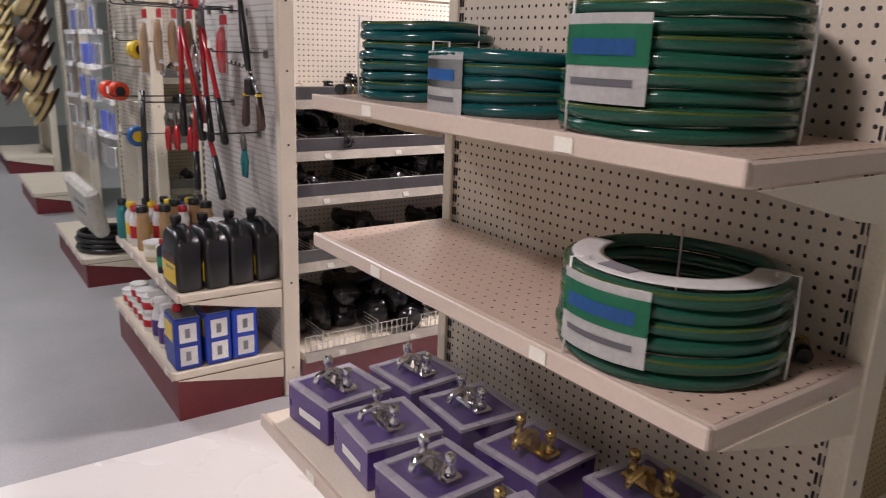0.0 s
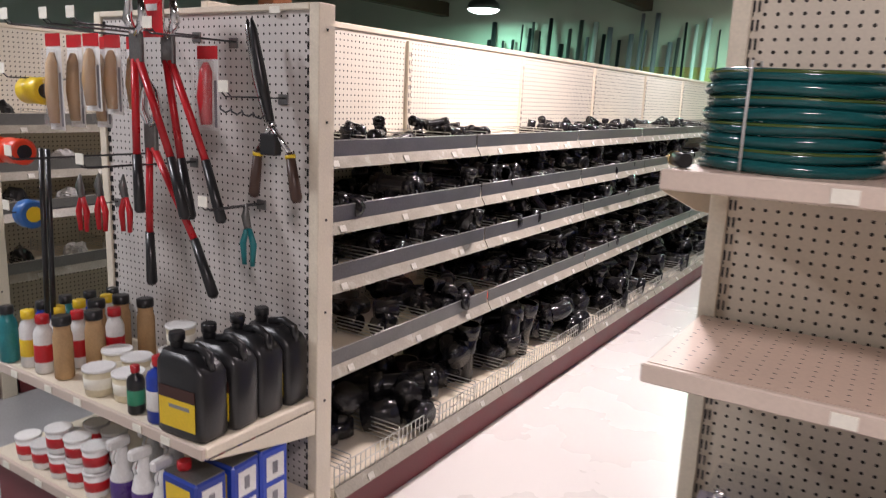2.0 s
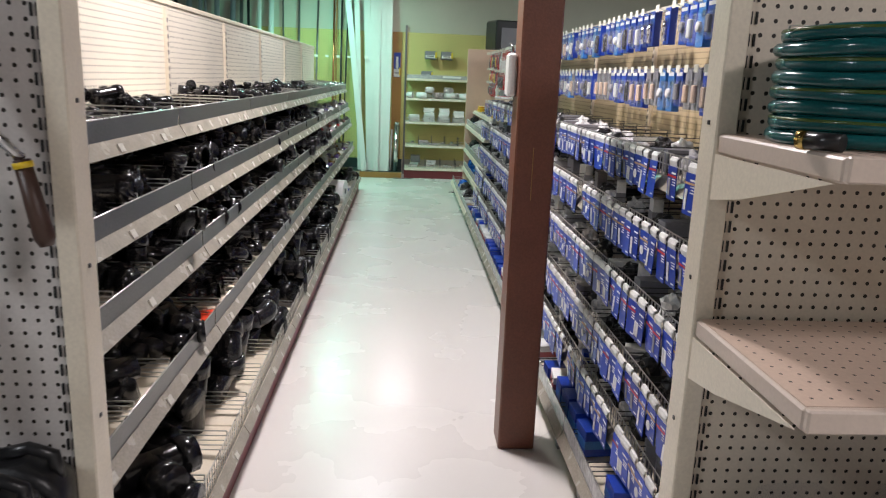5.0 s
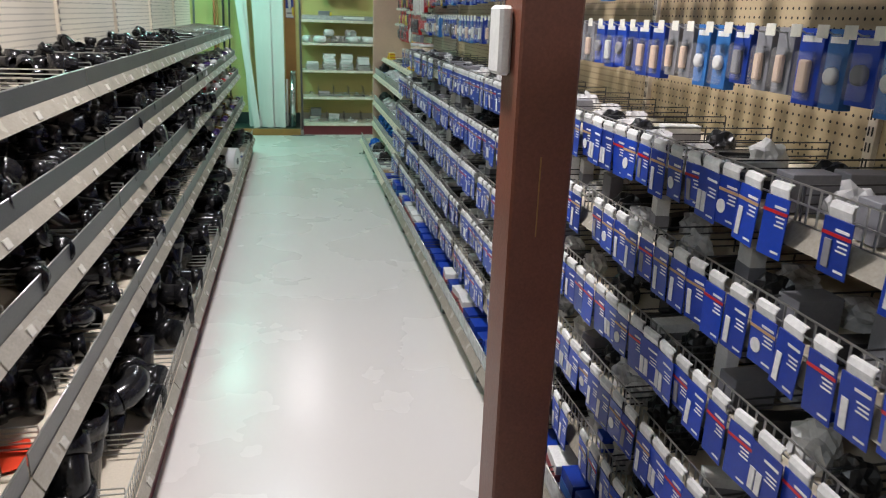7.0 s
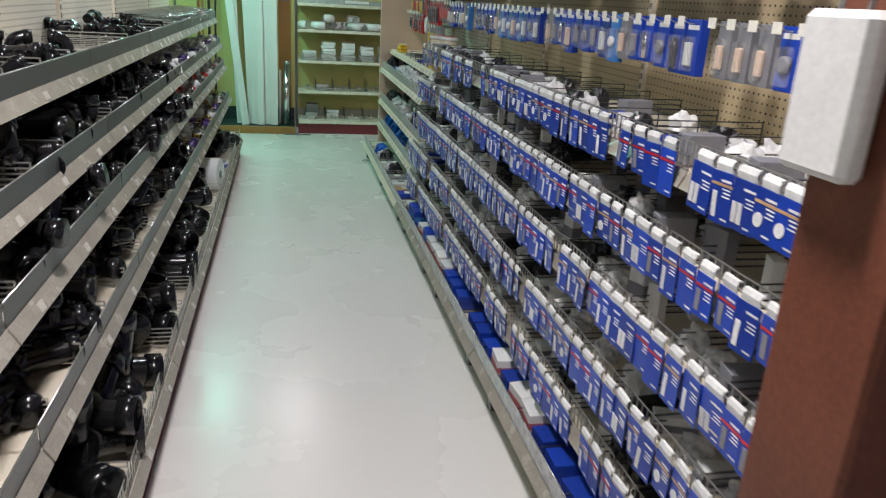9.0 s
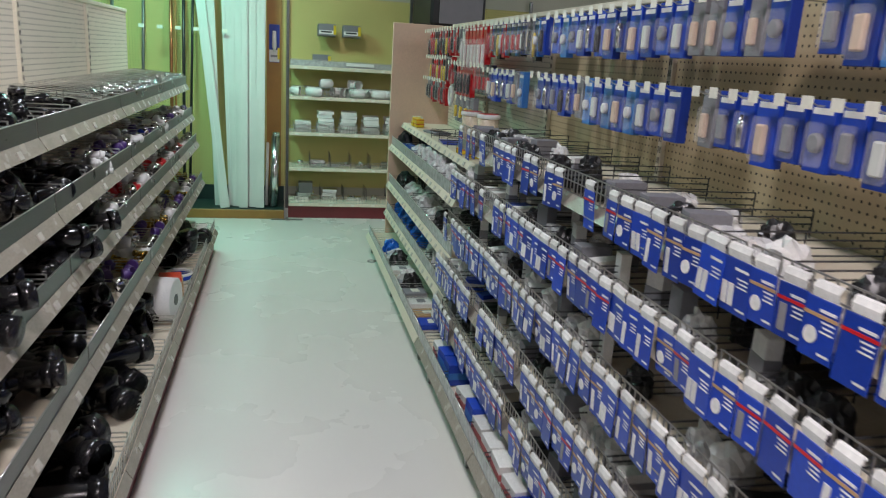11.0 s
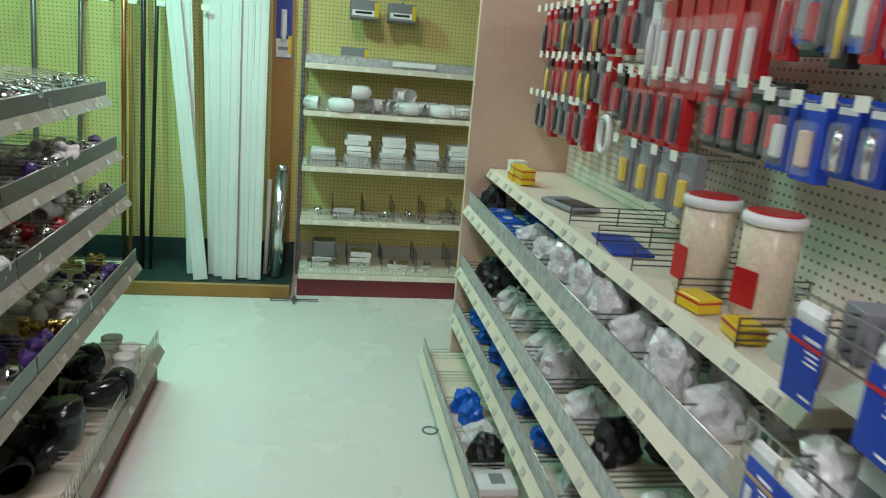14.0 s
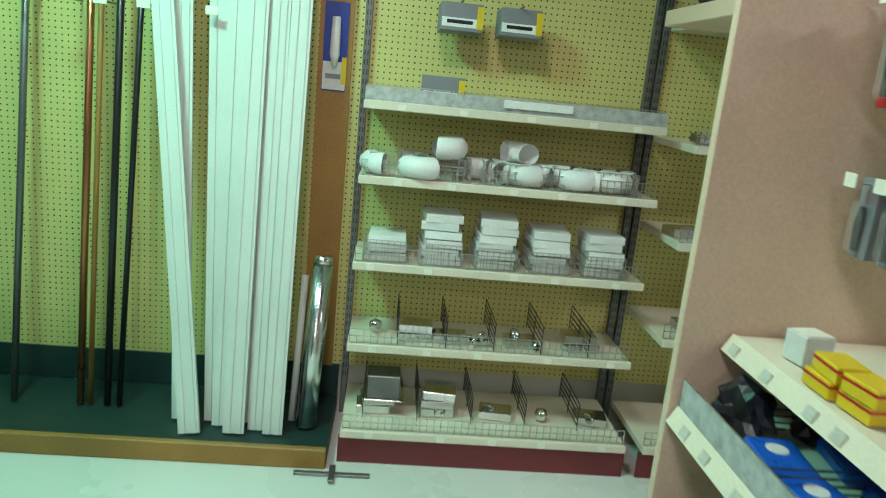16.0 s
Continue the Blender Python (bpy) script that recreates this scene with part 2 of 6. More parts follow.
def lathe(bm, prof, n=16, at=(0, 0, 0)):
    """A turned shape: prof is a list of (radius, height)."""
    rings = [[bm.verts.new((at[0] + r * math.cos(2 * math.pi * j / n), at[1] + r * math.sin(2 * math.pi * j / n), at[2] + z)) for j in range(n)] for r, z in prof]
    for A, B in zip(rings, rings[1:]):
        for j in range(n):
            f = bm.faces.new((A[j], A[(j + 1) % n], B[(j + 1) % n], B[j]))
            f.smooth = True
    bm.faces.new(rings[0][::-1])
    bm.faces.new(rings[-1])
    return bm


def data_of(name, bm, material):
    bmesh.ops.recalc_face_normals(bm, faces=bm.faces[:])
    me = bpy.data.meshes.new(name)
    bm.to_mesh(me)
    bm.free()
    me.materials.append(material)
    return me


def part(name, bm, material, parent=None, label=""):
    ob = new(name, data_of(name, bm, material) if not isinstance(bm, bpy.types.Mesh) else bm)
    if parent is not None:
        ob.parent = parent
    if label:
        ob["label"] = label
    return ob


def thing(name, label, category, group="", kind="", at=(0, 0, 0), rz=0.0):
    ob = new(name)
    ob.empty_display_size = 0.05
    ob.matrix_basis = pose(*at, 0, 0, rz)
    return tagged(ob, label, category, group, kind)


def structure(name, bm, material, label, category="wall"):
    return tagged(part(name, bm, material), label, category, kind="structure")


def single(name, bm, material, label, category, group="", m=None):
    ob = tagged(part(name, bm, material), label, category, group)
    if m is not None:
        ob.matrix_basis = m
    return ob


def again(ob, m):
    return copy_thing(ob, m)


RND = random.Random(7)
GROUND = -0.03

# ---- shell of the shop ----
structure("floor", boxes((0.5, -3, -0.13, 13, 2.72, GROUND)), M_FLOOR, "glossy off-white vinyl tile floor with scuffs", "floor")
tagged(part("floor_aisle", boxes((1.28, 2.72, -0.13, 13, 4.4, GROUND)), M_FLOOR), "glossy off-white vinyl tile floor between shelving", "floor", kind="structure")
structure("floor_entry", boxes((-3.2, -3, -0.13, 0.5, 2.72, GROUND)), M_FLOOR, "off-white vinyl tile floor by the shelf ends", "floor")
structure("floor_concrete", boxes((-3.2, 2.72, -0.13, 1.28, 15, GROUND), (1.28, 4.4, -0.13, 13, 15, GROUND)), M_CONCRETE, "smooth grey concrete floor of the cross aisle", "floor")
structure("wall_east", boxes((11.38, -3, GROUND, 11.6, 15, 3.6)), M_WALL, "cream painted wall under green lamp light", "wall")
structure("wall_west", boxes((-3.4, -3, GROUND, -3.2, 15, 3.6)), M_WALLW, "plain white wall", "wall")
structure("wall_south", boxes((-3.4, -3.2, GROUND, 11.6, -3, 3.6)), M_WALLW, "plain white wall", "wall")
structure("wall_north", boxes((-3.4, 15, GROUND, 11.6, 15.2, 3.6)), M_WALLW, "plain white wall", "wall")
structure("ceiling", boxes((-3.4, -3.2, 3.6, 11.6, 15.2, 3.75)), M_CEIL, "dark stained board ceiling", "ceiling")
for i, x in enumerate((-1.5, 1.0, 3.5, 6.0, 8.5)):
    structure("roof_beam_%d" % (i + 1), boxes((x, -3, 3.2, x + 0.14, 15, 3.6), bevel=0.01), M_TIMBER, "dark stained timber roof beam", "beam")
for i, y in enumerate((1.0, 5.2, 9.0)):
    structure("roof_purlin_%d" % (i + 1), boxes((-3.2, y, 2.95, 11.38, y + 0.18, 3.2), bevel=0.01), M_TIMBER, "dark timber girder under the roof beams", "beam")
structure("timber_column", boxes((3.3, 5.22, GROUND, 3.48, 5.38, 2.95), bevel=0.008), mat("orange_stained_timber", (0.30, 0.10, 0.03), 0.5, vary=0.25, scale=4), "orange-brown stained timber column holding the girder", "column")
structure("plywood_screen", boxes((4.6, -0.28, GROUND, 6.9, -0.2, 2.75)), mat("honey_plywood", (0.60, 0.36, 0.13), 0.5, vary=0.2, scale=3), "honey-coloured plywood partition behind the shelving", "partition")

# the timber post in the aisle, with its ticket roll
post = thing("timber_post", "brown painted square timber post standing in the aisle", "post", at=(2.715, 1.795, 0))
part("shaft", boxes((-0.075, -0.075, GROUND, 0.075, 0.075, 2.95), bevel=0.006), M_POST, post)
part("saw_cut", boxes((-0.0785, 0.005, 1.02, -0.074, 0.0075, 1.22)), M_OCHRE, post, "pale scratch in the paint")
tag = thing("ticket_dispenser", "white plastic box fixed to the timber post", "box", at=(2.75, 1.872, 1.485))
part("case", boxes((-0.05, 0, -0.08, 0.05, 0.032, 0.08), bevel=0.008), M_WHITE, tag)
part("hanger", tube(bmesh.new(), [(-0.02, 0.015, 0.075), (-0.03, 0.02, 0.1), (0.0, 0.022, 0.115), (0.02, 0.01, 0.1), (0.02, 0.015, 0.075)], 0.003), M_GALV, tag)

# ---- lamps ----
for x, y, z, watts, colour, shape in LAMPS:
    if shape == "dome":
        lamp = thing("dome_lamp", "round metal dome lamp hanging from the ceiling, lit; several are added unseen", "lamp", "ceiling lamps", at=(x, y, z))
        part("shade", lathe(bmesh.new(), [(0.27, -0.02), (0.28, -0.02), (0.25, 0.08), (0.12, 0.18), (0.06, 0.3), (0.055, 0.3), (0.11, 0.17), (0.24, 0.07)], 28), M_GALV, lamp)
        part("bulb", lathe(bmesh.new(), [(0.02, 0.05), (0.2, 0.04), (0.262, -0.022), (0.22, -0.06), (0.12, -0.085), (0.02, -0.09)], 24), glow("lamp_glow", tuple(0.6 + 0.4 * c for c in colour), 9.0), lamp)
        part("stem", tube(bmesh.new(), [(0, 0, 0.3), (0, 0, 3.6 - z)], 0.012), M_GALV, lamp)
        lamp_light(x, y, z - 0.11, 0.46, watts, colour)
    else:
        lamp = thing("box_lamp", "square white diffuser lamp hanging from the ceiling, lit", "lamp", "ceiling lamps", at=(x, y, z))
        part("housing", boxes((-0.2, -0.2, 0.1, 0.2, 0.2, 0.16), bevel=0.01), M_WHITE, lamp)
        part("diffuser", boxes((-0.19, -0.19, 0.0, 0.19, 0.19, 0.099), bevel=0.02), glow("diffuser_glow", (1, 0.95, 0.85), 7.0), lamp)
        part("stem", tube(bmesh.new(), [(0, 0, 0.16), (0, 0, 3.6 - z)], 0.012), M_GALV, lamp)
        lamp_light(x, y, z - 0.02, 0.4, watts, colour)


# ---- shelving ----
def wire_fence(length, height, step=0.028, r=0.0016):
    """A low wire fence along x."""
    bm = bmesh.new()
    for z in (0.0, height * 0.5, height):
        box(bm, 0, -r, z - r, length, r, z + r)
    k = int(length / step)
    for i in range(k + 1):
        x = length * i / k
        box(bm, x - r, -r, 0, x + r, r, height)
    return bm


def wire_divider(depth, height, r=0.0018, bars=5):
    """A low wire divider from front (y = 0) to back, along y, falling to the front."""
    bm = bmesh.new()
    for i in range(bars):
        z = height * (i + 1) / bars
        box(bm, -r, 0, z - r, r, depth, z + r)
    for y in (0, depth * 0.5, depth):
        box(bm, -r, y - r, 0, r, y + r, height)
    return bm


def shelf_part(parent, length, depth, z, deck, fence, tags, back=0.0, fence_h=0.065, thick=0.035, rail=None):
    """One shelf with its price rail, front fence and price tags, under a bay; front is at y = back - depth."""
    f = back - depth
    sh = part("shelf", boxes((0.004, f + 0.012, z - thick, length - 0.004, back - 0.004, z), bevel=0.003), deck, parent)
    bm = bmesh.new()
    v = [bm.verts.new(c) for c in ((0.004, f + 0.011, z + 0.004), (length - 0.004, f + 0.011, z + 0.004), (length - 0.004, f - 0.012, z - thick), (0.004, f - 0.012, z - thick), (0.004, f + 0.011, z - thick), (length - 0.004, f + 0.011, z - thick))]
    for q in ((0, 1, 2, 3), (1, 0, 4, 5), (3, 2, 5, 4)):
        bm.faces.new([v[i] for i in q])
    bm.faces.new((v[0], v[3], v[4]))
    bm.faces.new((v[1], v[5], v[2]))
    part("price_rail", bm, rail or M_RAIL, sh)
    if fence == "wire":
        part("wire_fence", wire_fence(length - 0.02, fence_h), M_WIRE, sh).location = (0.01, f + 0.016, z + 0.004)
    elif fence == "strip":
        part("front_strip", boxes((0.006, f + 0.013, z + 0.002, length - 0.006, f + 0.016, z + fence_h)), M_GALV, sh)
        part("front_wire", tube(bmesh.new(), [(0.006, f + 0.0145, z + fence_h), (length - 0.006, f + 0.0145, z + fence_h)], 0.0025, 5), M_WIRE, sh)
    elif fence == "clear":
        part("front_strip", boxes((0.006, f + 0.013, z + 0.002, length - 0.006, f + 0.016, z + fence_h)), M_FENCE, sh)
        part("front_wire", tube(bmesh.new(), [(0.006, f + 0.0145, z + fence_h), (length - 0.006, f + 0.0145, z + fence_h)], 0.0025, 5), M_WIRE, sh)
    for k in range(tags):
        x = length * (k + 0.5) / tags + RND.uniform(-0.03, 0.03)
        bm = bmesh.new()
        box(bm, x - 0.016, f - 0.015, z - thick + 0.006, x + 0.016, f - 0.011, z - 0.006)
        bmesh.ops.rotate(bm, verts=bm.verts, cent=(x, f - 0.012, z - thick), matrix=Matrix.Rotation(radians(-26), 3, "X"))
        part("price_tag", bm, M_TAG, sh)
    return sh


def upright(parent, x, z1, y=0.0):
    """Slotted steel upright."""
    bm = boxes((x - 0.015, y - 0.012, GROUND, x + 0.015, y + 0.03, z1), bevel=0.002)
    up = part("upright", bm, M_CREAM, parent)
    # black blocks on the face stand in for the shade inside punched slots
    bm = bmesh.new()
    z = 0.08
    while z < z1 - 0.05:
        for dx in (-0.006, 0.006):
            box(bm, x + dx - 0.0018, y - 0.0135, z, x + dx + 0.0018, y - 0.0115, z + 0.022)
        z += 0.038
    part("slots", bm, M_BLACK, up, "black blocks standing in for the shade in punched slots")
    return up


BACK, LSTEP = 3.47, 1.19
LEFT0 = 1.28
# height of the shelf top and its depth, from the floor up
LEFT = [(0.15, 0.61), (0.55, 0.52), (0.845, 0.485), (1.045, 0.455), (1.27, 0.42)]


def left_bay(first):
    bay = thing("shelving_bay", "cream steel shelving bay stocked with black pipe fittings", "shelving", "bays of the left run")
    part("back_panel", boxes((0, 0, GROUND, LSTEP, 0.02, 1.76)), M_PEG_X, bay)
    part("top_cap", boxes((0, -0.008, 1.76, LSTEP, 0.028, 1.785), bevel=0.003), M_CREAM, bay)
    upright(bay, 0.0, 1.75, -0.004)
    part("kick_plate", boxes((0.0, -0.585, GROUND, LSTEP, -0.57, 0.11)), M_MAROON, bay)
    for i, (z, d) in enumerate(LEFT):
        kind = "wire" if i == 0 else "strip"
        shelf_part(bay, LSTEP, d, z, M_CREAM, kind, 3, fence_h=0.075 if i == 0 else 0.06)
        for k in range(4):
            dv = part("wire_divider", wire_divider(d - 0.05, 0.07 if i else 0.09), M_WIRE, bay)
            dv.location = (0.1 + k * 0.29, -d + 0.02, z + 0.002)
    return bay


bay = left_bay(True)
bay.matrix_basis = pose(LEFT0, BACK, 0)
LBAY = bay
for i in range(1, 7):
    again(bay, pose(LEFT0 + i * LSTEP, BACK, 0))
single("run_back_board", boxes((LEFT0, BACK + 0.5, GROUND, LEFT0 + 7 * LSTEP, BACK + 0.52, 1.7)), M_PEG_X, "cream pegboard back of the next aisle's shelving", "shelving")


def end_cap(name, label, width, top, panel, levels, right_tall=True, kick=True):
    """Shelving end facing -x: width along y from 0, panel at x = 0; levels are (z, depth, deck)."""
    e = thing(name, label, "shelving", "aisle end shelving")
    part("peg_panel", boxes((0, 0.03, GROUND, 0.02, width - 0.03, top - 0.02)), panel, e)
    for y in (0, width - 0.04):
        up = part("end_post", boxes((-0.012, y, GROUND, 0.06, y + 0.04, top), bevel=0.003), M_CREAM, e)
        # slots are not cut: raised black blocks paint their shade
        bm = bmesh.new()
        z = 0.06
        while z < top - 0.05:
            yy = y + (0.048 if y == 0 else -0.008)
            for dy in (-0.005, 0.005):
                box(bm, -0.004, yy + dy - 0.0018, z, 0.0, yy + dy + 0.0018, z + 0.022)
            z += 0.038
        part("slots", bm, M_BLACK, up, "black blocks standing in for the shade in punched slots")
        part("bolt_heads", boxes(*[(0.02, y - 0.002 if y == 0 else y + 0.04, zz, 0.028, y if y == 0 else y + 0.042, zz + 0.008) for zz in (0.1, 0.5, 0.8, 1.1, 1.4, top - 0.08)]), M_BLACK, up)
    part("top_rim", boxes((-0.014, 0.0405, top - 0.02, 0.03, width - 0.0405, top), bevel=0.003), M_CREAM, e)
    for z, d, deck in levels:
        sh = part("shelf", boxes((-d + 0.01, 0.005, z - 0.035, -0.014, width - 0.005, z), bevel=0.004), M_LIP if deck is M_DECK else deck, e)
        if deck is M_DECK:
            part("perforated_sheet", boxes((-d + 0.018, 0.012, z + 0.0003, -0.016, width - 0.012, z + 0.0013)), M_DECK, sh)
        part("price_rail", boxes((-d - 0.004, 0.005, z - 0.033, -d + 0.0095, width - 0.005, z + 0.003), bevel=0.003), M_LIP, sh)
        for y in (0.0, width - 0.003):
            bm = bmesh.new()
            pts = [(-d + 0.02, z - 0.036), (-0.02, z - 0.036), (-0.02, z - 0.12), (-0.14, z - 0.1)]
            a = [bm.verts.new((px, y, pz)) for px, pz in pts]
            b = [bm.verts.new((px, y + 0.003, pz)) for px, pz in pts]
            bm.faces.new(a)
            bm.faces.new(b[::-1])
            for i in range(4):
                bm.faces.new((a[i], a[(i + 1) % 4], b[(i + 1) % 4], b[i]))
            part("bracket", bm, M_CREAM, sh)
        for k in range(5 if width < 1.2 else 2):
            y = width * (k + 0.5) / (5 if width < 1.2 else 2) + RND.uniform(-0.05, 0.05)
            part("price_tag", boxes((-d - 0.0075, y - 0.02, z - 0.027, -d - 0.0045, y + 0.02, z - 0.004)), M_PAPER, sh)
    if kick:
        part("kick_plate", boxes((-levels[0][1] + 0.02, 0.01, GROUND, -levels[0][1] + 0.035, width - 0.01, levels[0][0] - 0.036), (-levels[0][1] + 0.035, 0.01, GROUND, -0.02, 0.022, levels[0][0] - 0.036)), M_MAROON, e)
    return e


EX, EY, EW, ETOP = 1.2, 2.865, 1.12, 1.75
tool_end = end_cap("shelving_end", "grey-white pegboard shelving end hung with garden tools", EW, ETOP, M_PEG_Y, [(0.19, 0.5, M_CREAM), (0.52, 0.46, M_CREAM)])
tool_end.matrix_basis = pose(EX, EY, 0)
HX, HY, HW = 1.22, 0.5, 1.22
hose_end = end_cap("shelving_end", "cream pegboard shelving end holding coiled garden hoses", HW, 2.05, M_PEG_H, [(0.55, 0.58, M_CREAM), (1.03, 0.42, M_DECK), (1.385, 0.42, M_DECK)], kick=False)
hose_end.matrix_basis = pose(HX, HY, 0)
part("kick_plate", boxes((-0.5, 0.01, GROUND, -0.485, HW - 0.01, 0.12)), M_MAROON, hose_end)

# right run: bays of wire-fronted shelves below two rows of hooks
RBACK, RSTEP, RIGHT0 = 1.02, 1.19, 1.30
RIGHT = [(0.13, 0.63), (0.32, 0.545), (0.53, 0.53), (0.755, 0.515), (0.975, 0.495), (1.19, 0.465)]


def right_bay():
    b = thing("shelving_bay", "cream steel shelving bay with blue carded hardware", "shelving", "bays of the right run")
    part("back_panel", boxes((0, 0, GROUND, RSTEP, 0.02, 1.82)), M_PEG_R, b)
    part("top_cap", boxes((0, -0.008, 1.82, RSTEP, 0.028, 1.845), bevel=0.003), M_CREAM, b)
    upright(b, 0.0, 1.81, -0.004)
    for i, (z, d) in enumerate(RIGHT):
        shelf_part(b, RSTEP, d, z, M_CREAM, "clear" if i == 0 else "wire", 0, fence_h=0.07)
        for k in range(5):
            dv = part("wire_divider", wire_divider(d - 0.05, 0.07, 0.0016, 4), M_DARKWIRE, b)
            dv.location = (0.12 + k * 0.24, -d + 0.02, z + 0.002)
    for k in range(2):
        part("foot", boxes((0.2 + k * 0.8, -0.6, GROUND, 0.24 + k * 0.8, -0.56, 0.095), bevel=0.004), M_GALV, b)
    return b


bay = right_bay()
# the run faces +y, so a bay is turned by half a turn
for i in range(5):
    m = pose(RIGHT0 + (i + 1) * RSTEP, RBACK, 0, 0, 0, 180)
    if i == 0:
        bay.matrix_basis = m
    else:
        again(bay, m)
RPLAIN = RIGHT0 + 5 * RSTEP
RPL = 9.62 - RPLAIN
PLAIN = [(0.13, 0.63), (0.335, 0.49), (0.57, 0.48), (0.875, 0.47), (1.055, 0.375)]
pb = thing("shelving_bay", "cream shelving bay with deep lipped shelves and tools above", "shelving", "bays of the right run")
part("back_panel", boxes((0, 0, GROUND, RPL, 0.02, 1.82)), M_PEG_X, pb)
part("top_cap", boxes((0, -0.008, 1.82, RPL, 0.028, 1.845), bevel=0.003), M_CREAM, pb)
upright(pb, RPL * 0.5, 1.81, -0.004)
for i, (z, d) in enumerate(PLAIN):
    shelf_part(pb, RPL, d, z, M_CREAM, "clear" if i < 4 else "", 18 if i else 0, fence_h=0.07, rail=M_CREAM)
    for k in range(9):
        if i == 4 and k < 4:
            continue
        dv = part("wire_divider", wire_divider(d - 0.05, 0.06, 0.0016, 4), M_DARKWIRE if i else M_WIRE, pb)
        dv.location = (0.12 + k * 0.25, -d + 0.02, z + 0.002)
for x in (0.05, RPL * 0.5, RPL - 0.1):
    part("foot", boxes((x, -0.6, GROUND, x + 0.04, -0.56, 0.095), bevel=0.004), M_GALV, pb)
pb.matrix_basis = pose(9.62, RBACK, 0, 0, 0, 180)
single("hardboard_divider", boxes((9.625, 0.55, GROUND, 9.65, 1.5, 1.83), bevel=0.003), M_PLY, "tan hardboard panel closing the end of the shelving", "panel")

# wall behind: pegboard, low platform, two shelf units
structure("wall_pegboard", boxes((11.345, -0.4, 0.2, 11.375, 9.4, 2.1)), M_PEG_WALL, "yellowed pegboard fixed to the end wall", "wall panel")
structure("wall_skirting", boxes((11.335, 2.33, 0.05, 11.377, 9.4, 0.2)), M_DKGREEN, "dark green board along the foot of the wall", "baseboard")
structure("platform", boxes((10.83, 2.33, GROUND, 11.33, 9.4, 0.05)), M_DKGREEN, "low dark green platform against the wall", "platform")
structure("platform_edge", boxes((10.80, 2.33, GROUND, 10.83, 9.4, 0.055), bevel=0.004), M_OCHRE, "brown wooden edge strip of the platform", "trim")
structure("wall_batten", boxes((11.32, 2.36, 0.2, 11.345, 2.5, 2.1)), M_OCHRE, "ochre stained upright board on the wall", "trim")


def wall_unit(y0, width, levels, depth, label):
    """Shelves on the end wall facing -x; y0 is the far side in plan, width along y."""
    u = thing("wall_shelving", label, "shelving", "wall shelf units", at=(11.345, y0, 0))
    for y in (0.0, width):
        up = part("upright", boxes((-0.03, y - 0.015, GROUND, 0.0, y + 0.015, 2.2), bevel=0.002), M_GALV, u)
        # black blocks laid on the upright imitate its shaded slots
        part("slots", boxes(*[(-0.0315, y + dy - 0.002, z * 0.04, -0.0295, y + dy + 0.002, z * 0.04 + 0.022) for z in range(4, 54) for dy in (-0.006, 0.006)]), M_BLACK, up, "black blocks standing in for the shade in punched slots")
    for i, z in enumerate(levels):
        d = 0.495 if i == 0 else depth if i < len(levels) - 1 else depth * 0.95
        sh = part("shelf", boxes((-d + 0.01, 0.017, z - 0.03, -0.034, width - 0.017, z), bevel=0.003), M_CREAM, u)
        part("price_rail", boxes((-d - 0.004, 0.017, z - 0.03, -d + 0.0095, width - 0.017, z + 0.003), bevel=0.003), M_CREAM, sh)
        for k in range(5):
            y = width * (k + 0.5) / 5 + RND.uniform(-0.06, 0.06)
            part("price_tag", boxes((-d - 0.0075, y - 0.016, z - 0.026, -d - 0.0045, y + 0.016, z - 0.004)), M_PAPER, sh)
        f = part("wire_fence", wire_fence(width - 0.05, 0.06), M_WIRE, sh)
        f.matrix_basis = pose(-d + 0.02, 0.025, z + 0.002, 0, 0, 90)
    part("riser", boxes((-depth * 0.95 + 0.012, 0.02, levels[-1] + 0.002, -depth * 0.95 + 0.015, width - 0.02, levels[-1] + 0.055)), M_FENCE, u, "scuffed clear riser strip")
    part("kick_plate", boxes((-0.475, 0.01, GROUND, -0.465, width - 0.01, levels[0] - 0.032)), M_MAROON, u)
    return u


W0, WW, WD = 1.08, 1.22, 0.4
WLEVELS = [0.12, 0.455, 0.80, 1.145, 1.43]
wall_unit(W0, WW, WLEVELS, WD, "wall shelf unit with white and metal fittings in wire baskets")
wall_unit(-0.18, 1.22, [0.12, 0.6, 1.0, 1.38, 1.85], 0.5, "deeper wall shelf unit half stocked with boxed goods")


# ---- black pipe fittings on the left run ----
def arc(c, r, a0, a1, n=7, plane="xz"):
    out = []
    for i in range(n):
        a = radians(a0 + (a1 - a0) * i / (n - 1))
        u, w = r * math.cos(a), r * math.sin(a)
        out.append((c[0] + u, c[1], c[2] + w) if plane == "xz" else (c[0] + u, c[1] + w, c[2]))
    return out


def hub(bm, p, d, r, length):
    """A socket end: a short wider sleeve with a thick lip, open to the front."""
    p, d = Vector(p), Vector(d).normalized()
    tube(bm, [p, p + d * 0.001, p + d * length, p + d * length, p + d * (length - 0.001), p + d * length * 0.35], [r, r * 1.22, r * 1.22, r * 1.02, r * 1.0, r * 0.98], 12, caps=False)


def elbow(r):
    bm = tube(bmesh.new(), arc((0, 0, 0), 1.7 * r, 0, 90), r, 12, caps=False)
    hub(bm, (1.7 * r, 0, 0), (0, 0, -1), r, 1.1 * r)
    hub(bm, (0, 0, 1.7 * r), (-1, 0, 0), r, 1.1 * r)
    return bm


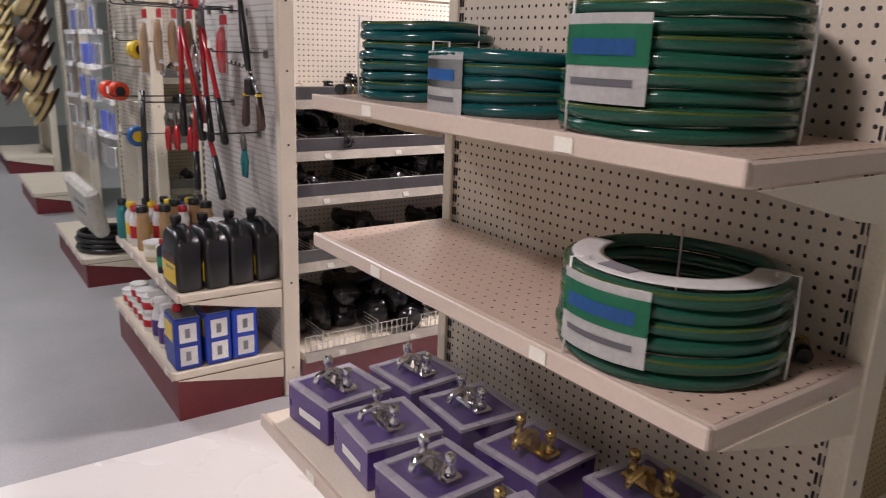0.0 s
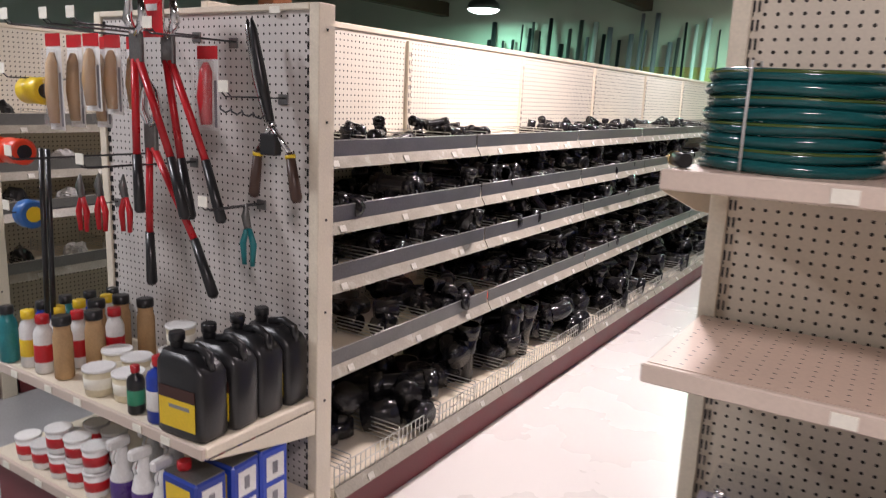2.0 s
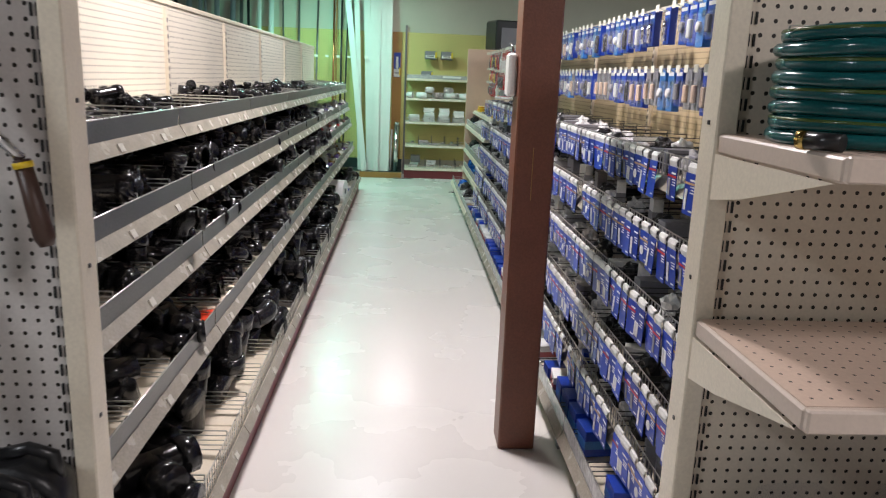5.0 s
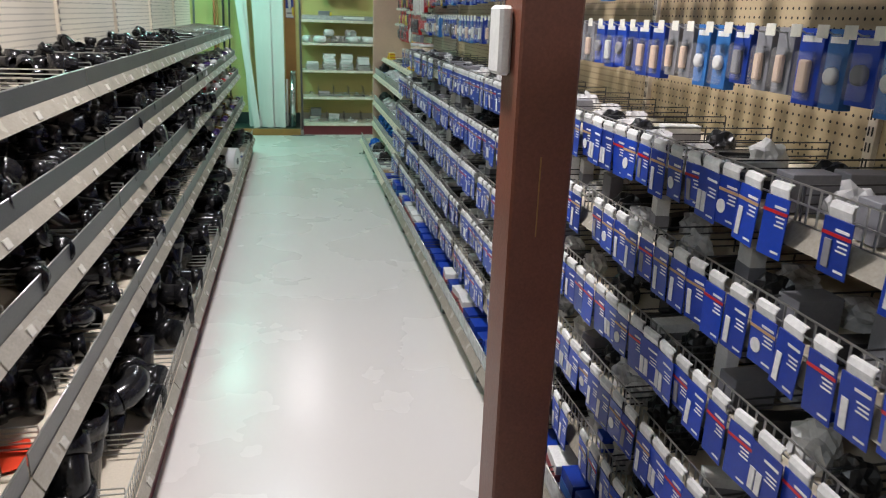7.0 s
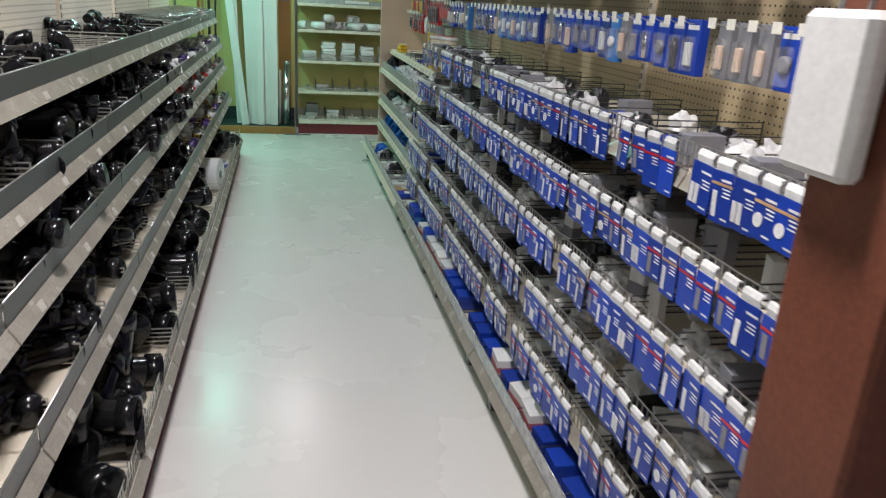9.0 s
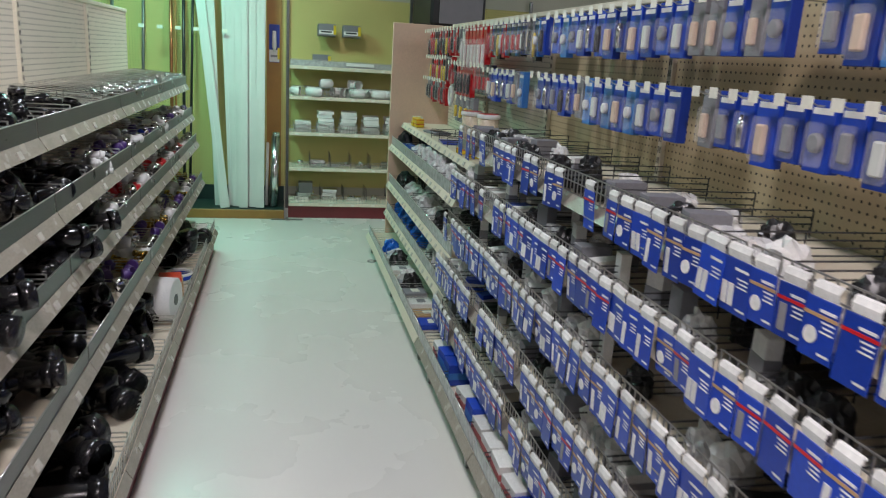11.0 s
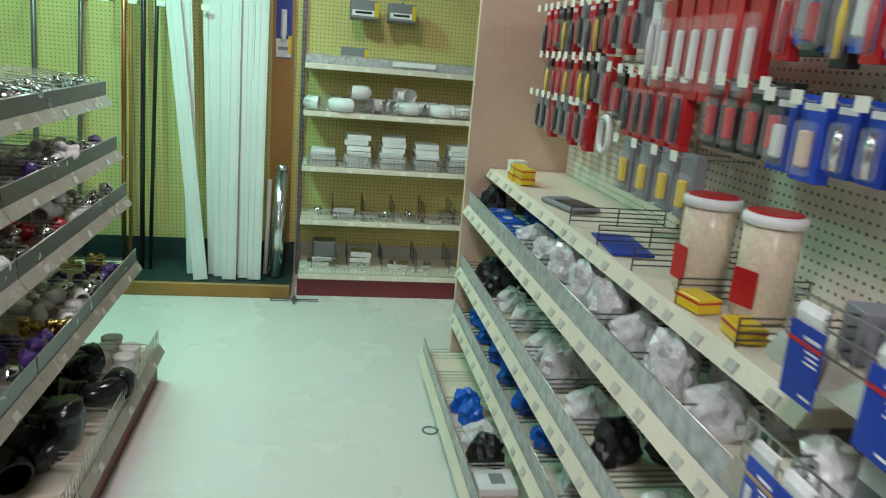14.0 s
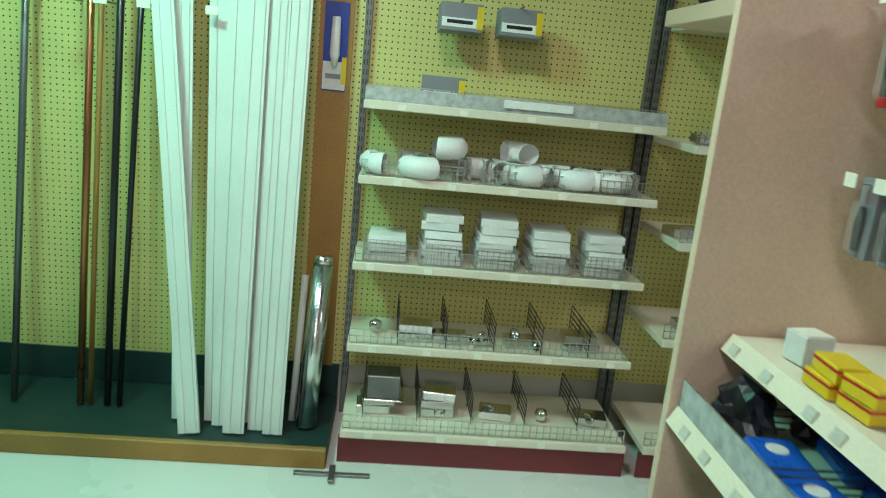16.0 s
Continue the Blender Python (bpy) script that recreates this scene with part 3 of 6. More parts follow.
def bend(r):
    bm = tube(bmesh.new(), arc((0, 0, 0), 2.2 * r, 0, 45), r, 12, caps=False)
    hub(bm, (2.2 * r, 0, 0), (0, 0, -1), r, 1.2 * r)
    hub(bm, (1.556 * r, 0, 1.556 * r), (-1, 0, 1), r, 1.2 * r)
    return bm


def tee(r):
    bm = tube(bmesh.new(), [(-1.8 * r, 0, 0), (0, 0, 0), (1.8 * r, 0, 0)], r, 12, caps=False)
    tube(bm, [(0, 0, 0), (0, 0, 1.7 * r)], r, 12, caps=False)
    for p, d in (((-1.7 * r, 0, 0), (-1, 0, 0)), ((1.7 * r, 0, 0), (1, 0, 0)), ((0, 0, 1.5 * r), (0, 0, 1))):
        hub(bm, p, d, r, 1.1 * r)
    return bm


def wye(r):
    bm = tube(bmesh.new(), [(-2 * r, 0, 0), (0, 0, 0), (2.4 * r, 0, 0)], r, 12, caps=False)
    tube(bm, [(-0.6 * r, 0, 0), (1.6 * r, 0, 2.2 * r)], r, 12, caps=False)
    for p, d in (((-1.9 * r, 0, 0), (-1, 0, 0)), ((2.3 * r, 0, 0), (1, 0, 0)), ((1.5 * r, 0, 2.1 * r), (1, 0, 1))):
        hub(bm, p, d, r, 1.1 * r)
    return bm


def trap(r):
    bm = tube(bmesh.new(), arc((0, 0, 0), 2.0 * r, -180, 0, 12) , r, 12, caps=False)
    tube(bm, arc((3.6 * r, 0, 0), 1.6 * r, 180, 95, 6), r, 12, caps=False)
    hub(bm, (-2 * r, 0, 0), (0, 0, 1), r, 1.2 * r)
    hub(bm, (3.5 * r, 0, 1.6 * r), (1, 0, 0), r, 1.1 * r)
    return bm


def coupling(r):
    return tube(bmesh.new(), [(0, 0, -1.5 * r), (0, 0, -1.499 * r), (0, 0, 0), (0, 0, 1.499 * r), (0, 0, 1.5 * r), (0, 0, 1.45 * r), (0, 0, -1.4 * r)], [r * 1.05, r * 1.24, r * 1.2, r * 1.24, r * 1.05, r * 1.03, r], 14, caps=False)


def cap(r):
    return lathe(bmesh.new(), [(1.2 * r, -0.8 * r), (1.25 * r, -0.75 * r), (1.25 * r, 0.4 * r), (1.05 * r, 0.75 * r), (0.4 * r, 0.85 * r), (0.38 * r, 1.2 * r), (0.3 * r, 1.22 * r)], 14)


KINDS = [("pipe_elbow", elbow, "glossy black plastic pipe elbow in a shelf bin", "pipe fitting"), ("pipe_tee", tee, "glossy black plastic pipe tee in a shelf bin", "pipe fitting"), ("pipe_wye", wye, "glossy black plastic branched pipe fitting on shelf", "pipe fitting"), ("drain_trap", trap, "black plastic curved drain trap lying on shelf", "drain trap"), ("pipe_coupling", coupling, "short black plastic pipe coupling in a bin", "pipe fitting"), ("end_plug", cap, "black plastic pipe end plug in a shelf bin", "pipe fitting"), ("pipe_bend", bend, "gently bent black plastic pipe fitting in bin", "pipe fitting")]
FIT = {}
for name, fn, label, cat in KINDS:
    for r in (0.021, 0.031, 0.05):
        me = data_of(name, fn(r), M_ABS)
        FIT[name, r] = (me, np.array([v.co for v in me.vertices]))


def drop(me, pts, name, label, cat, group, x, y, z, turn):
    """Rests a mesh, turned as given, with its lowest point at z."""
    rot = Euler(turn).to_matrix()
    low = float((pts @ np.array(rot.transposed()))[:, 2].min())
    ob = new(name, me)
    ob.matrix_basis = Matrix.Translation((x, y, z - low)) @ rot.to_4x4()
    return tagged(ob, label, cat, group)


def fit_drop(kind, r, x, y, z, flat=True):
    name, fn, label, cat = KINDS[kind]
    me, pts = FIT[name, r]
    if flat:
        turn = (RND.choice((90, 90, 75, 0, 180)), RND.uniform(-12, 12), RND.uniform(0, 360))
    else:
        turn = (0, 0, RND.uniform(0, 360))
    return drop(me, pts, name, label, cat, "black pipe fittings", x, y, z, [radians(a) for a in turn])


def bay_fill(level, x0, x1, r, pitch, kinds_of):
    z, d = LEFT[level]
    rows = int((d - 0.06) / pitch)
    x = x0 + pitch * 0.5
    while x < x1:
        kind = kinds_of(x)
        if kind is None and x > 3.3 and level < 4:
            kind = int(x * 7) % 7
        for k in range(rows):
            if kind is None or RND.random() < 0.12:
                continue
            y = BACK - d + 0.03 + 2.6 * r + k * (d - 0.05 - 4.4 * r) / max(1, rows - 1)
            fit_drop(kind if RND.random() < 0.7 else RND.randrange(7), r, x + RND.uniform(-0.02, 0.02), y + RND.uniform(-0.01, 0.01), z + 0.003)
            if RND.random() < (0.25 if x < 3.3 else 0.4):
                fit_drop(kind, r, x + RND.uniform(-0.03, 0.03), y, z + r * 1.9)
        x += pitch


def by_bin(kinds, width=0.195):
    return lambda x: kinds[int((x - LEFT0) / width) % len(kinds)]


bay_fill(0, LEFT0 + 0.08, 7.05, 0.05, 0.145, by_bin([6, 2, 0, 1, 4, 6, 2, 1]))
bay_fill(1, LEFT0 + 0.08, 6.6, 0.031, 0.105, by_bin([0, None, 4, None, 2, 1, None, 6, 1]))
bay_fill(2, LEFT0 + 0.08, 6.6, 0.031, 0.11, by_bin([1, None, 0, None, 3, 3, None, 4, 1, 6]))
bay_fill(3, LEFT0 + 0.06, 6.6, 0.031, 0.105, by_bin([6, 0, None, 1, 5, 6, None, 1, 0]))
bay_fill(4, LEFT0 + 0.3, 7.2, 0.021, 0.08, by_bin([None, None, 4, 6, 5, None, 1, 0, None, None]))
# tall sockets stood on end in the bottom bin
STUB = data_of("pipe_stub", tube(bmesh.new(), [(0, 0, 0), (0, 0, 0.001), (0, 0, 0.22), (0, 0, 0.2205), (0, 0, 0.29), (0, 0, 0.29), (0, 0, 0.15)], [0.03, 0.045, 0.045, 0.058, 0.058, 0.05, 0.048], 18, caps=False), M_ABS)
for x, y, tilt in ((2.42, 3.05, 4), (2.62, 3.1, -6), (2.95, 3.02, 8), (3.22, 3.12, -3), (4.1, 3.05, 5), (5.0, 3.08, -7)):
    ob = new("pipe_stub", STUB)
    ob.matrix_basis = pose(x, y, 0.156, tilt, 0, 0)
    tagged(ob, "black plastic socketed pipe stub standing upright in bin", "pipe fitting", "black pipe fittings")
single("warning_label", boxes((-0.06, -0.035, 0, 0.06, 0.035, 0.003)), M_ORANGE, "orange-red cardboard label lying on the shelf", "label", m=pose(2.56, 3.02, 0.556, 0, 0, 25))

# small metal, white and red goods on the far bays
SMALL = {}
for name, fn, r, material in (("metal_elbow", elbow, 0.014, M_CHROME), ("metal_tee", tee, 0.014, M_CHROME), ("white_elbow", elbow, 0.018, M_WHITE), ("white_coupling", coupling, 0.022, M_WHITE), ("red_valve", cap, 0.022, M_RED), ("brass_tee", tee, 0.013, M_BRASS), ("violet_plug", cap, 0.02, M_PURPLE), ("chrome_plug", cap, 0.022, M_CHROME)):
    me = data_of(name, fn(r), material)
    SMALL[name] = (me, np.array([v.co for v in me.vertices]))
LABELS = {"metal_elbow": "small shiny metal pipe elbow in wire bin", "metal_tee": "small shiny metal pipe tee in wire bin", "white_elbow": "small white plastic pipe elbow in bin", "white_coupling": "white plastic pipe coupling in a bin", "red_valve": "small red plastic valve wheel in bin", "brass_tee": "small brass pipe tee in wire bin", "violet_plug": "violet plastic plug lying in shelf bin", "chrome_plug": "chrome pipe plug lying in shelf bin"}


def small_drop(name, x, y, z, group="small fittings in bins"):
    me, pts = SMALL[name]
    return drop(me, pts, name, LABELS[name], "pipe fitting", group, x, y, z, [radians(RND.choice((0, 90, 75))), radians(RND.uniform(-15, 15)), RND.uniform(0, 6.28)])


for level, names in ((4, ["metal_elbow", "chrome_plug", "metal_tee"]), (3, ["metal_tee", "white_elbow", "chrome_plug", "violet_plug"]), (2, ["red_valve", "white_coupling", "metal_elbow", "chrome_plug"]), (1, ["white_coupling", "chrome_plug", "violet_plug", "brass_tee"])):
    z, d = LEFT[level]
    x = 7.2 if level == 4 else 6.7
    while x < 9.5:
        nm = names[int(x / 0.2) % len(names)]
        for k in range(3):
            if RND.random() < 0.8:
                small_drop(nm, x + RND.uniform(-0.02, 0.02), BACK - d + 0.05 + k * 0.09, z + 0.003)
            if RND.random() < 0.45 and k < 2:
                small_drop(nm, x + RND.uniform(-0.02, 0.02), BACK - d + 0.05 + k * 0.09, z + 0.03)
        x += 0.07

# long bright wire dividers on the far top shelf
RACK = data_of("wire_divider", wire_divider(0.34, 0.075, 0.0022, 3), M_CHROME)
for k in range(30):
    ob = new("wire_divider", RACK)
    ob.matrix_basis = pose(6.9 + k * 0.09, BACK - 0.4, LEFT[4][0] + 0.003, 4, 0, RND.uniform(-2, 2))
    tagged(ob, "bright wire bin divider on the top shelf", "divider", "top shelf dividers")
for k in range(6):
    c = thing("pipe_coupling", "white pipe coupling with a bright blue band", "pipe fitting", "banded couplings", at=(7.35 + 0.075 * k, BACK - LEFT[3][1] + 0.1 + 0.03 * (k % 2), LEFT[3][0] + 0.034), rz=RND.uniform(-30, 30))
    part("sleeve", tube(bmesh.new(), [(0, -0.05, 0), (0, 0.05, 0)], 0.03, 14), M_WHITE, c)
    part("band", tube(bmesh.new(), [(0, -0.054, 0), (0, -0.02, 0)], 0.032, 14), M_BLUE, c)
# loose goods on the far bottom shelf
bx = thing("small_box", "brown cardboard box with a bright red lid", "box", at=(7.93, 2.98, 0.156), rz=8)
part("carton", boxes((-0.07, -0.07, 0, 0.07, 0.07, 0.09), bevel=0.002), M_TAN, bx)
part("lid", boxes((-0.06, -0.062, 0.0905, 0.06, 0.062, 0.118), bevel=0.004), M_ORANGE, bx)
roll = thing("paper_roll", "large white paper roll lying on its side", "roll", at=(7.52, 3.03, 0.156), rz=-10)
part("wound_paper", tube(bmesh.new(), [(0, -0.14, 0.115), (0, -0.139, 0.115), (0, 0.139, 0.115), (0, 0.14, 0.115)], [0.1, 0.115, 0.115, 0.1], 28), M_WHITE, roll)
# no bore is cut; a black disc paints the shade inside the core
part("core", tube(bmesh.new(), [(0, -0.1425, 0.115), (0, -0.1395, 0.115)], 0.03, 16), M_BLACK, roll, "black end disc standing in for the shaded hollow core")
coil = thing("tubing_coil", "small coil of white and blue tubing on the shelf", "tubing", at=(8.2, 2.97, 0.156))
for k, material in enumerate((M_WHITE, M_BLUE, M_WHITE)):
    part("loop", tube(bmesh.new(), [(0.075 * math.cos(a), 0.075 * math.sin(a), 0.012 + 0.018 * k) for a in np.linspace(0, 2 * math.pi, 28, endpoint=False)], 0.010 + 0.004 * (k == 1), 8, closed=True), material, coil)
TUB = thing("round_tub", "small clear plastic tub with a white lid", "tub", "tubs on the bottom shelf", at=(9.4, 2.95, 0.156))
part("body", lathe(bmesh.new(), [(0.036, 0), (0.04, 0.002), (0.042, 0.06), (0.038, 0.062)], 18), M_PALE, TUB)
part("lid", lathe(bmesh.new(), [(0.043, 0.0625), (0.045, 0.063), (0.045, 0.074), (0.03, 0.077)], 18), M_WHITE, TUB)
for x, y in ((9.4, 3.05), (9.3, 2.95), (9.3, 3.05), (9.5, 3.05)):
    again(TUB, pose(x, y, 0.156))
for k in range(12):
    fit_drop(RND.choice((0, 1, 4)), 0.05, 8.4 + 0.07 * k, 3.0 + RND.uniform(-0.05, 0.25), 0.156)
for k in range(10):
    fit_drop(RND.choice((0, 1)), 0.05, 7.15 + RND.uniform(0, 0.25), 2.98 + RND.uniform(0, 0.35), 0.156)


# ---- carded goods on the right run ----
def fence_card(w, h, picture, stripe):
    """A blue printed card hung on the bin's front wire, its white header bent over; faces +y, top at z = 0."""
    c = thing("bin_card", "blue and white printed product card hung on bin", "card", "blue bin cards")
    part("card", boxes((-w / 2, 0, -h, w / 2, 0.002, -0.026), bevel=0.0006), M_BLUE, c)
    bm = bmesh.new()
    prof = ((0.0, -0.0255), (0.003, -0.01), (-0.001, 0.0), (-0.008, 0.002), (-0.009, 0.0), (-0.003, -0.003), (0.0005, -0.01), (-0.002, -0.0255))
    a = [bm.verts.new((-w * 0.38, y, z)) for y, z in prof]
    b = [bm.verts.new((w * 0.38, y, z)) for y, z in prof]
    for i in range(8):
        bm.faces.new((a[i], a[(i + 1) % 8], b[(i + 1) % 8], b[i]))
    part("white_header", bm, M_PALE, c)
    lines = [(-w * 0.42, 0.0022, -0.047, w * 0.05, 0.003, -0.042)]
    lines += [(-w * 0.42, 0.0022, -0.064 - 0.008 * k, -w * (0.05 + 0.06 * (k % 2)), 0.003, -0.061 - 0.008 * k) for k in range(3)]
    lines += [(-w * 0.42, 0.0022, -h + 0.01, -w * 0.1, 0.003, -h + 0.014)]
    part("print", boxes(*lines), M_PALE, c)
    if stripe:
        part("colour_band", boxes((-w / 2, 0.0022, -0.057, w / 2, 0.003, -0.051)), M_RED if stripe == 1 else M_TAN, c)
    if picture == "bar":
        part("picture", boxes((w * 0.16, 0.0022, -h + 0.012, w * 0.38, 0.004, -h * 0.5), bevel=0.001), M_PALE, c)
    elif picture == "disc":
        part("picture", tube(bmesh.new(), [(w * 0.2, 0.0022, -h * 0.7), (w * 0.2, 0.004, -h * 0.7)], w * 0.2, 16), M_PALE, c)
    elif picture == "pair":
        part("picture", boxes((w * 0.02, 0.0022, -h + 0.015, w * 0.2, 0.004, -h * 0.56), (w * 0.25, 0.0022, -h + 0.015, w * 0.43, 0.004, -h * 0.56)), M_PALE, c)
    elif picture == "dark":
        part("picture", boxes((w * 0.1, 0.0022, -h + 0.012, w * 0.36, 0.004, -h * 0.5), bevel=0.001), M_INK, c)
    return c


CARDS = [fence_card(0.074, 0.135, "bar", 0), fence_card(0.074, 0.128, "disc", 2), fence_card(0.09, 0.135, "pair", 0), fence_card(0.07, 0.125, "dark", 1), fence_card(0.074, 0.14, "bar", 2), fence_card(0.074, 0.14, "none", 1)]
used = set()


def put(protos, m):
    """Takes a prototype's own body the first time, copies after that."""
    k = RND.randrange(len(protos))
    ob = protos[k]
    if id(ob) not in used:
        used.add(id(ob))
        ob.matrix_basis = m
        return ob
    return again(ob, m)


for level in (1, 2, 3, 4, 5):
    z, d = RIGHT[level]
    x = RIGHT0 + 0.06
    y = RBACK + d + 0.016
    while x < RPLAIN - 0.03:
        if RND.random() < (0.97 if x < 5.4 else 0.6 if level == 5 else 0.88):
            put(CARDS, pose(x, y + RND.uniform(0, 0.004), z + 0.074, RND.uniform(-3, 5), RND.uniform(-1.6, 1.6), 180 + RND.uniform(-4, 4)) @ pose(0, 0, 0, 0, 0, 180))
        x += RND.uniform(0.074, 0.084)


# what lies in the bins behind the cards
def carton(w, d, h, material, name, label, bands=None):
    c = thing(name, label, "box", "boxed goods in bins")
    part("carton", boxes((-w / 2, -d / 2, 0, w / 2, d / 2, h), bevel=0.0015), material, c)
    if bands:
        part("printed_band", boxes((-w / 2 - 0.001, -d / 2 - 0.001, h * 0.3, w / 2 + 0.001, d / 2 + 0.001, h * 0.62)), bands, c)
    return c


def bag(seed, w, h, material, name, label):
    """A crumpled polythene bag lying in a bin."""
    rnd = random.Random(seed)
    bm = bmesh.new()
    bmesh.ops.create_icosphere(bm, subdivisions=3, radius=1)
    for v in bm.verts:
        q = v.co.copy()
        k = 1 + 0.35 * noise.noise(q * 2.1 + Vector((seed, 0, 0))) + 0.22 * noise.noise(q * 6.3 + Vector((0, seed, 0))) + rnd.uniform(-0.05, 0.05)
        v.co = Vector((q.x * w * k, q.y * w * 0.8 * k, max(-h * 0.55, q.z * h * k)))
    low = min(v.co.z for v in bm.verts)
    for v in bm.verts:
        v.co.z -= low
    c = thing(name, label, "bag", "bagged goods in bins")
    part("film", bm, material, c)
    if material is M_BAG:
        part("contents", boxes((-w * 0.5, -w * 0.35, 0.004, w * 0.4, w * 0.3, h * 0.7), bevel=0.006), M_GALV if seed % 2 else M_INK, c)
    return c


BINS = [carton(0.05, 0.11, 0.06, M_PALE, "small_carton", "small white printed cardboard box in a bin", M_INK), carton(0.06, 0.1, 0.075, M_INK, "small_carton", "small dark grey cardboard box in a bin"), carton(0.055, 0.09, 0.05, M_BLUE, "small_carton", "small blue cardboard box in a bin", M_PALE), bag(1, 0.045, 0.05, M_BAG, "plastic_bag", "clear crumpled plastic bag of small parts"), bag(2, 0.05, 0.055, M_WHITE, "plastic_bag", "white crumpled plastic bag of small parts"), bag(3, 0.05, 0.04, M_BAG, "plastic_bag", "clear crumpled plastic bag of grey parts"), bag(4, 0.045, 0.05, M_BLACK, "plastic_bag", "black crumpled plastic bag of small parts"), carton(0.045, 0.13, 0.04, M_BLACK, "small_carton", "small black cardboard box in a bin")]
TALL = [carton(0.06, 0.035, 0.115, M_PALE, "small_carton", "upright white printed cardboard box in a bin", M_INK), carton(0.05, 0.03, 0.105, M_WHITE, "small_carton", "narrow white cardboard box standing in a bin"), carton(0.07, 0.04, 0.11, M_INK, "small_carton", "grey cardboard box standing in a bin")]
PALES = [BINS[4], BINS[0], BINS[3], TALL[0]]
DARKS = [BINS[1], BINS[6], BINS[7], BINS[5]]
for level in (1, 2, 3, 4, 5):
    z, d = RIGHT[level]
    x = RIGHT0 + 0.07
    while x < RPLAIN - 0.04:
        for k in range(2):
            if RND.random() < (0.85, 0.6)[k]:
                protos = DARKS if RND.random() < (0.75 if level == 5 and x > 5 else 0.45 if x < 3.4 else 0.2) else PALES if level < 3 and x > 3.4 and RND.random() < 0.55 else TALL if 2 < level < 5 and RND.random() < 0.3 else BINS
                put(protos, pose(x + RND.uniform(-0.015, 0.015), RBACK + d - 0.09 - 0.125 * k, z + 0.004, 0, 0, RND.uniform(-20, 20)))
        x += 0.105

LOW = [carton(0.11, 0.12, 0.1, M_BLUE, "carton", "blue printed cardboard box on bottom shelf", M_LTBLUE), carton(0.1, 0.13, 0.07, M_BLUE, "carton", "flat blue cardboard box on bottom shelf"), carton(0.12, 0.12, 0.08, M_PALE, "carton", "pale cardboard box with pink printed band", mat("pink_print", (0.45, 0.12, 0.12), 0.5))]
x = RIGHT0 + 0.1
while x < RPLAIN:
    for k in range(2):
        if RND.random() < 0.88:
            put(LOW, pose(x + RND.uniform(-0.01, 0.01), RBACK + 0.63 - 0.1 - 0.15 * k, 0.135, 0, 0, RND.uniform(-6, 6)))
    x += RND.uniform(0.125, 0.15)


def peg_card(w, h, card, item, shape):
    """A carded blister on a peg hook from a wall that faces +y; hook foot at the origin."""
    c = thing("hanging_card", "carded hardware in a clear blister hanging from hook", "card", "carded goods on hooks")
    part("hook", tube(bmesh.new(), [(0, 0, 0), (0, 0.21, 0.0), (0, 0.235, 0.012)], 0.0022, 5), M_WIRE, c)
    part("hook_tag", boxes((-0.019, 0.236, -0.008, 0.019, 0.238, 0.02), bevel=0.0005), M_PAPER, c)
    y = 0.19
    part("card", boxes((-w / 2, y - 0.03, -h, w / 2, y + 0.0015, 0.012), bevel=0.0012), card, c)
    part("card_print", boxes((-w * 0.4, y + 0.0016, -0.018, w * 0.4, y + 0.0024, -0.004)), M_PALE if card in (M_BLUE, M_LTBLUE, M_RED) else M_INK, c)
    if shape == "slab":
        bm = boxes((-w * 0.2, y + 0.002, -h * 0.82, w * 0.2, y + 0.018, -h * 0.36), bevel=0.004)
    elif shape == "round":
        bm = tube(bmesh.new(), [(0, y + 0.002, -h * 0.55), (0, y + 0.014, -h * 0.55), (0, y + 0.017, -h * 0.55)], [w * 0.28, w * 0.28, w * 0.2], 14)
    else:
        bm = tube(bmesh.new(), [(0, y + 0.01, -h * 0.9), (0, y + 0.01, -h * 0.5), (0, y + 0.01, -h * 0.3)], [w * 0.13, w * 0.18, w * 0.1], 10)
    part("sealed_item", bm, item, c)
    part("blister", boxes((-w * 0.36, y + 0.0025, -h * 0.92, w * 0.36, y + 0.024, -h * 0.24), bevel=0.006), M_CLEAR, c)
    return c


PEGS = [peg_card(0.078, 0.152, M_BLUE, M_TRIM, "slab"), peg_card(0.083, 0.160, M_BLUE, M_PLY, "slab"), peg_card(0.074, 0.136, M_BLUE, M_INK, "slab"), peg_card(0.069, 0.160, M_LTBLUE, M_WHITE, "round"), peg_card(0.078, 0.144, M_BLUE, M_INK, "round"), peg_card(0.064, 0.144, M_INK, M_PLY, "slab"), peg_card(0.064, 0.136, M_BLUE, M_CHROME, "stick"), peg_card(0.074, 0.152, M_BLUE, M_BLACK, "stick")]
BRASSY = [peg_card(0.069, 0.152, M_BLUE, M_BRASS, "stick"), peg_card(0.074, 0.160, M_PALE, M_BRASS, "stick")]
for z in (1.77, 1.525):
    x = RIGHT0 + 0.15
    while x < RPLAIN + 0.55:
        if RND.random() < 0.9:
            put(BRASSY if x < 2.0 and z < 1.6 else PEGS, pose(x, RBACK + 0.002, z))
        x += RND.uniform(0.082, 0.104)

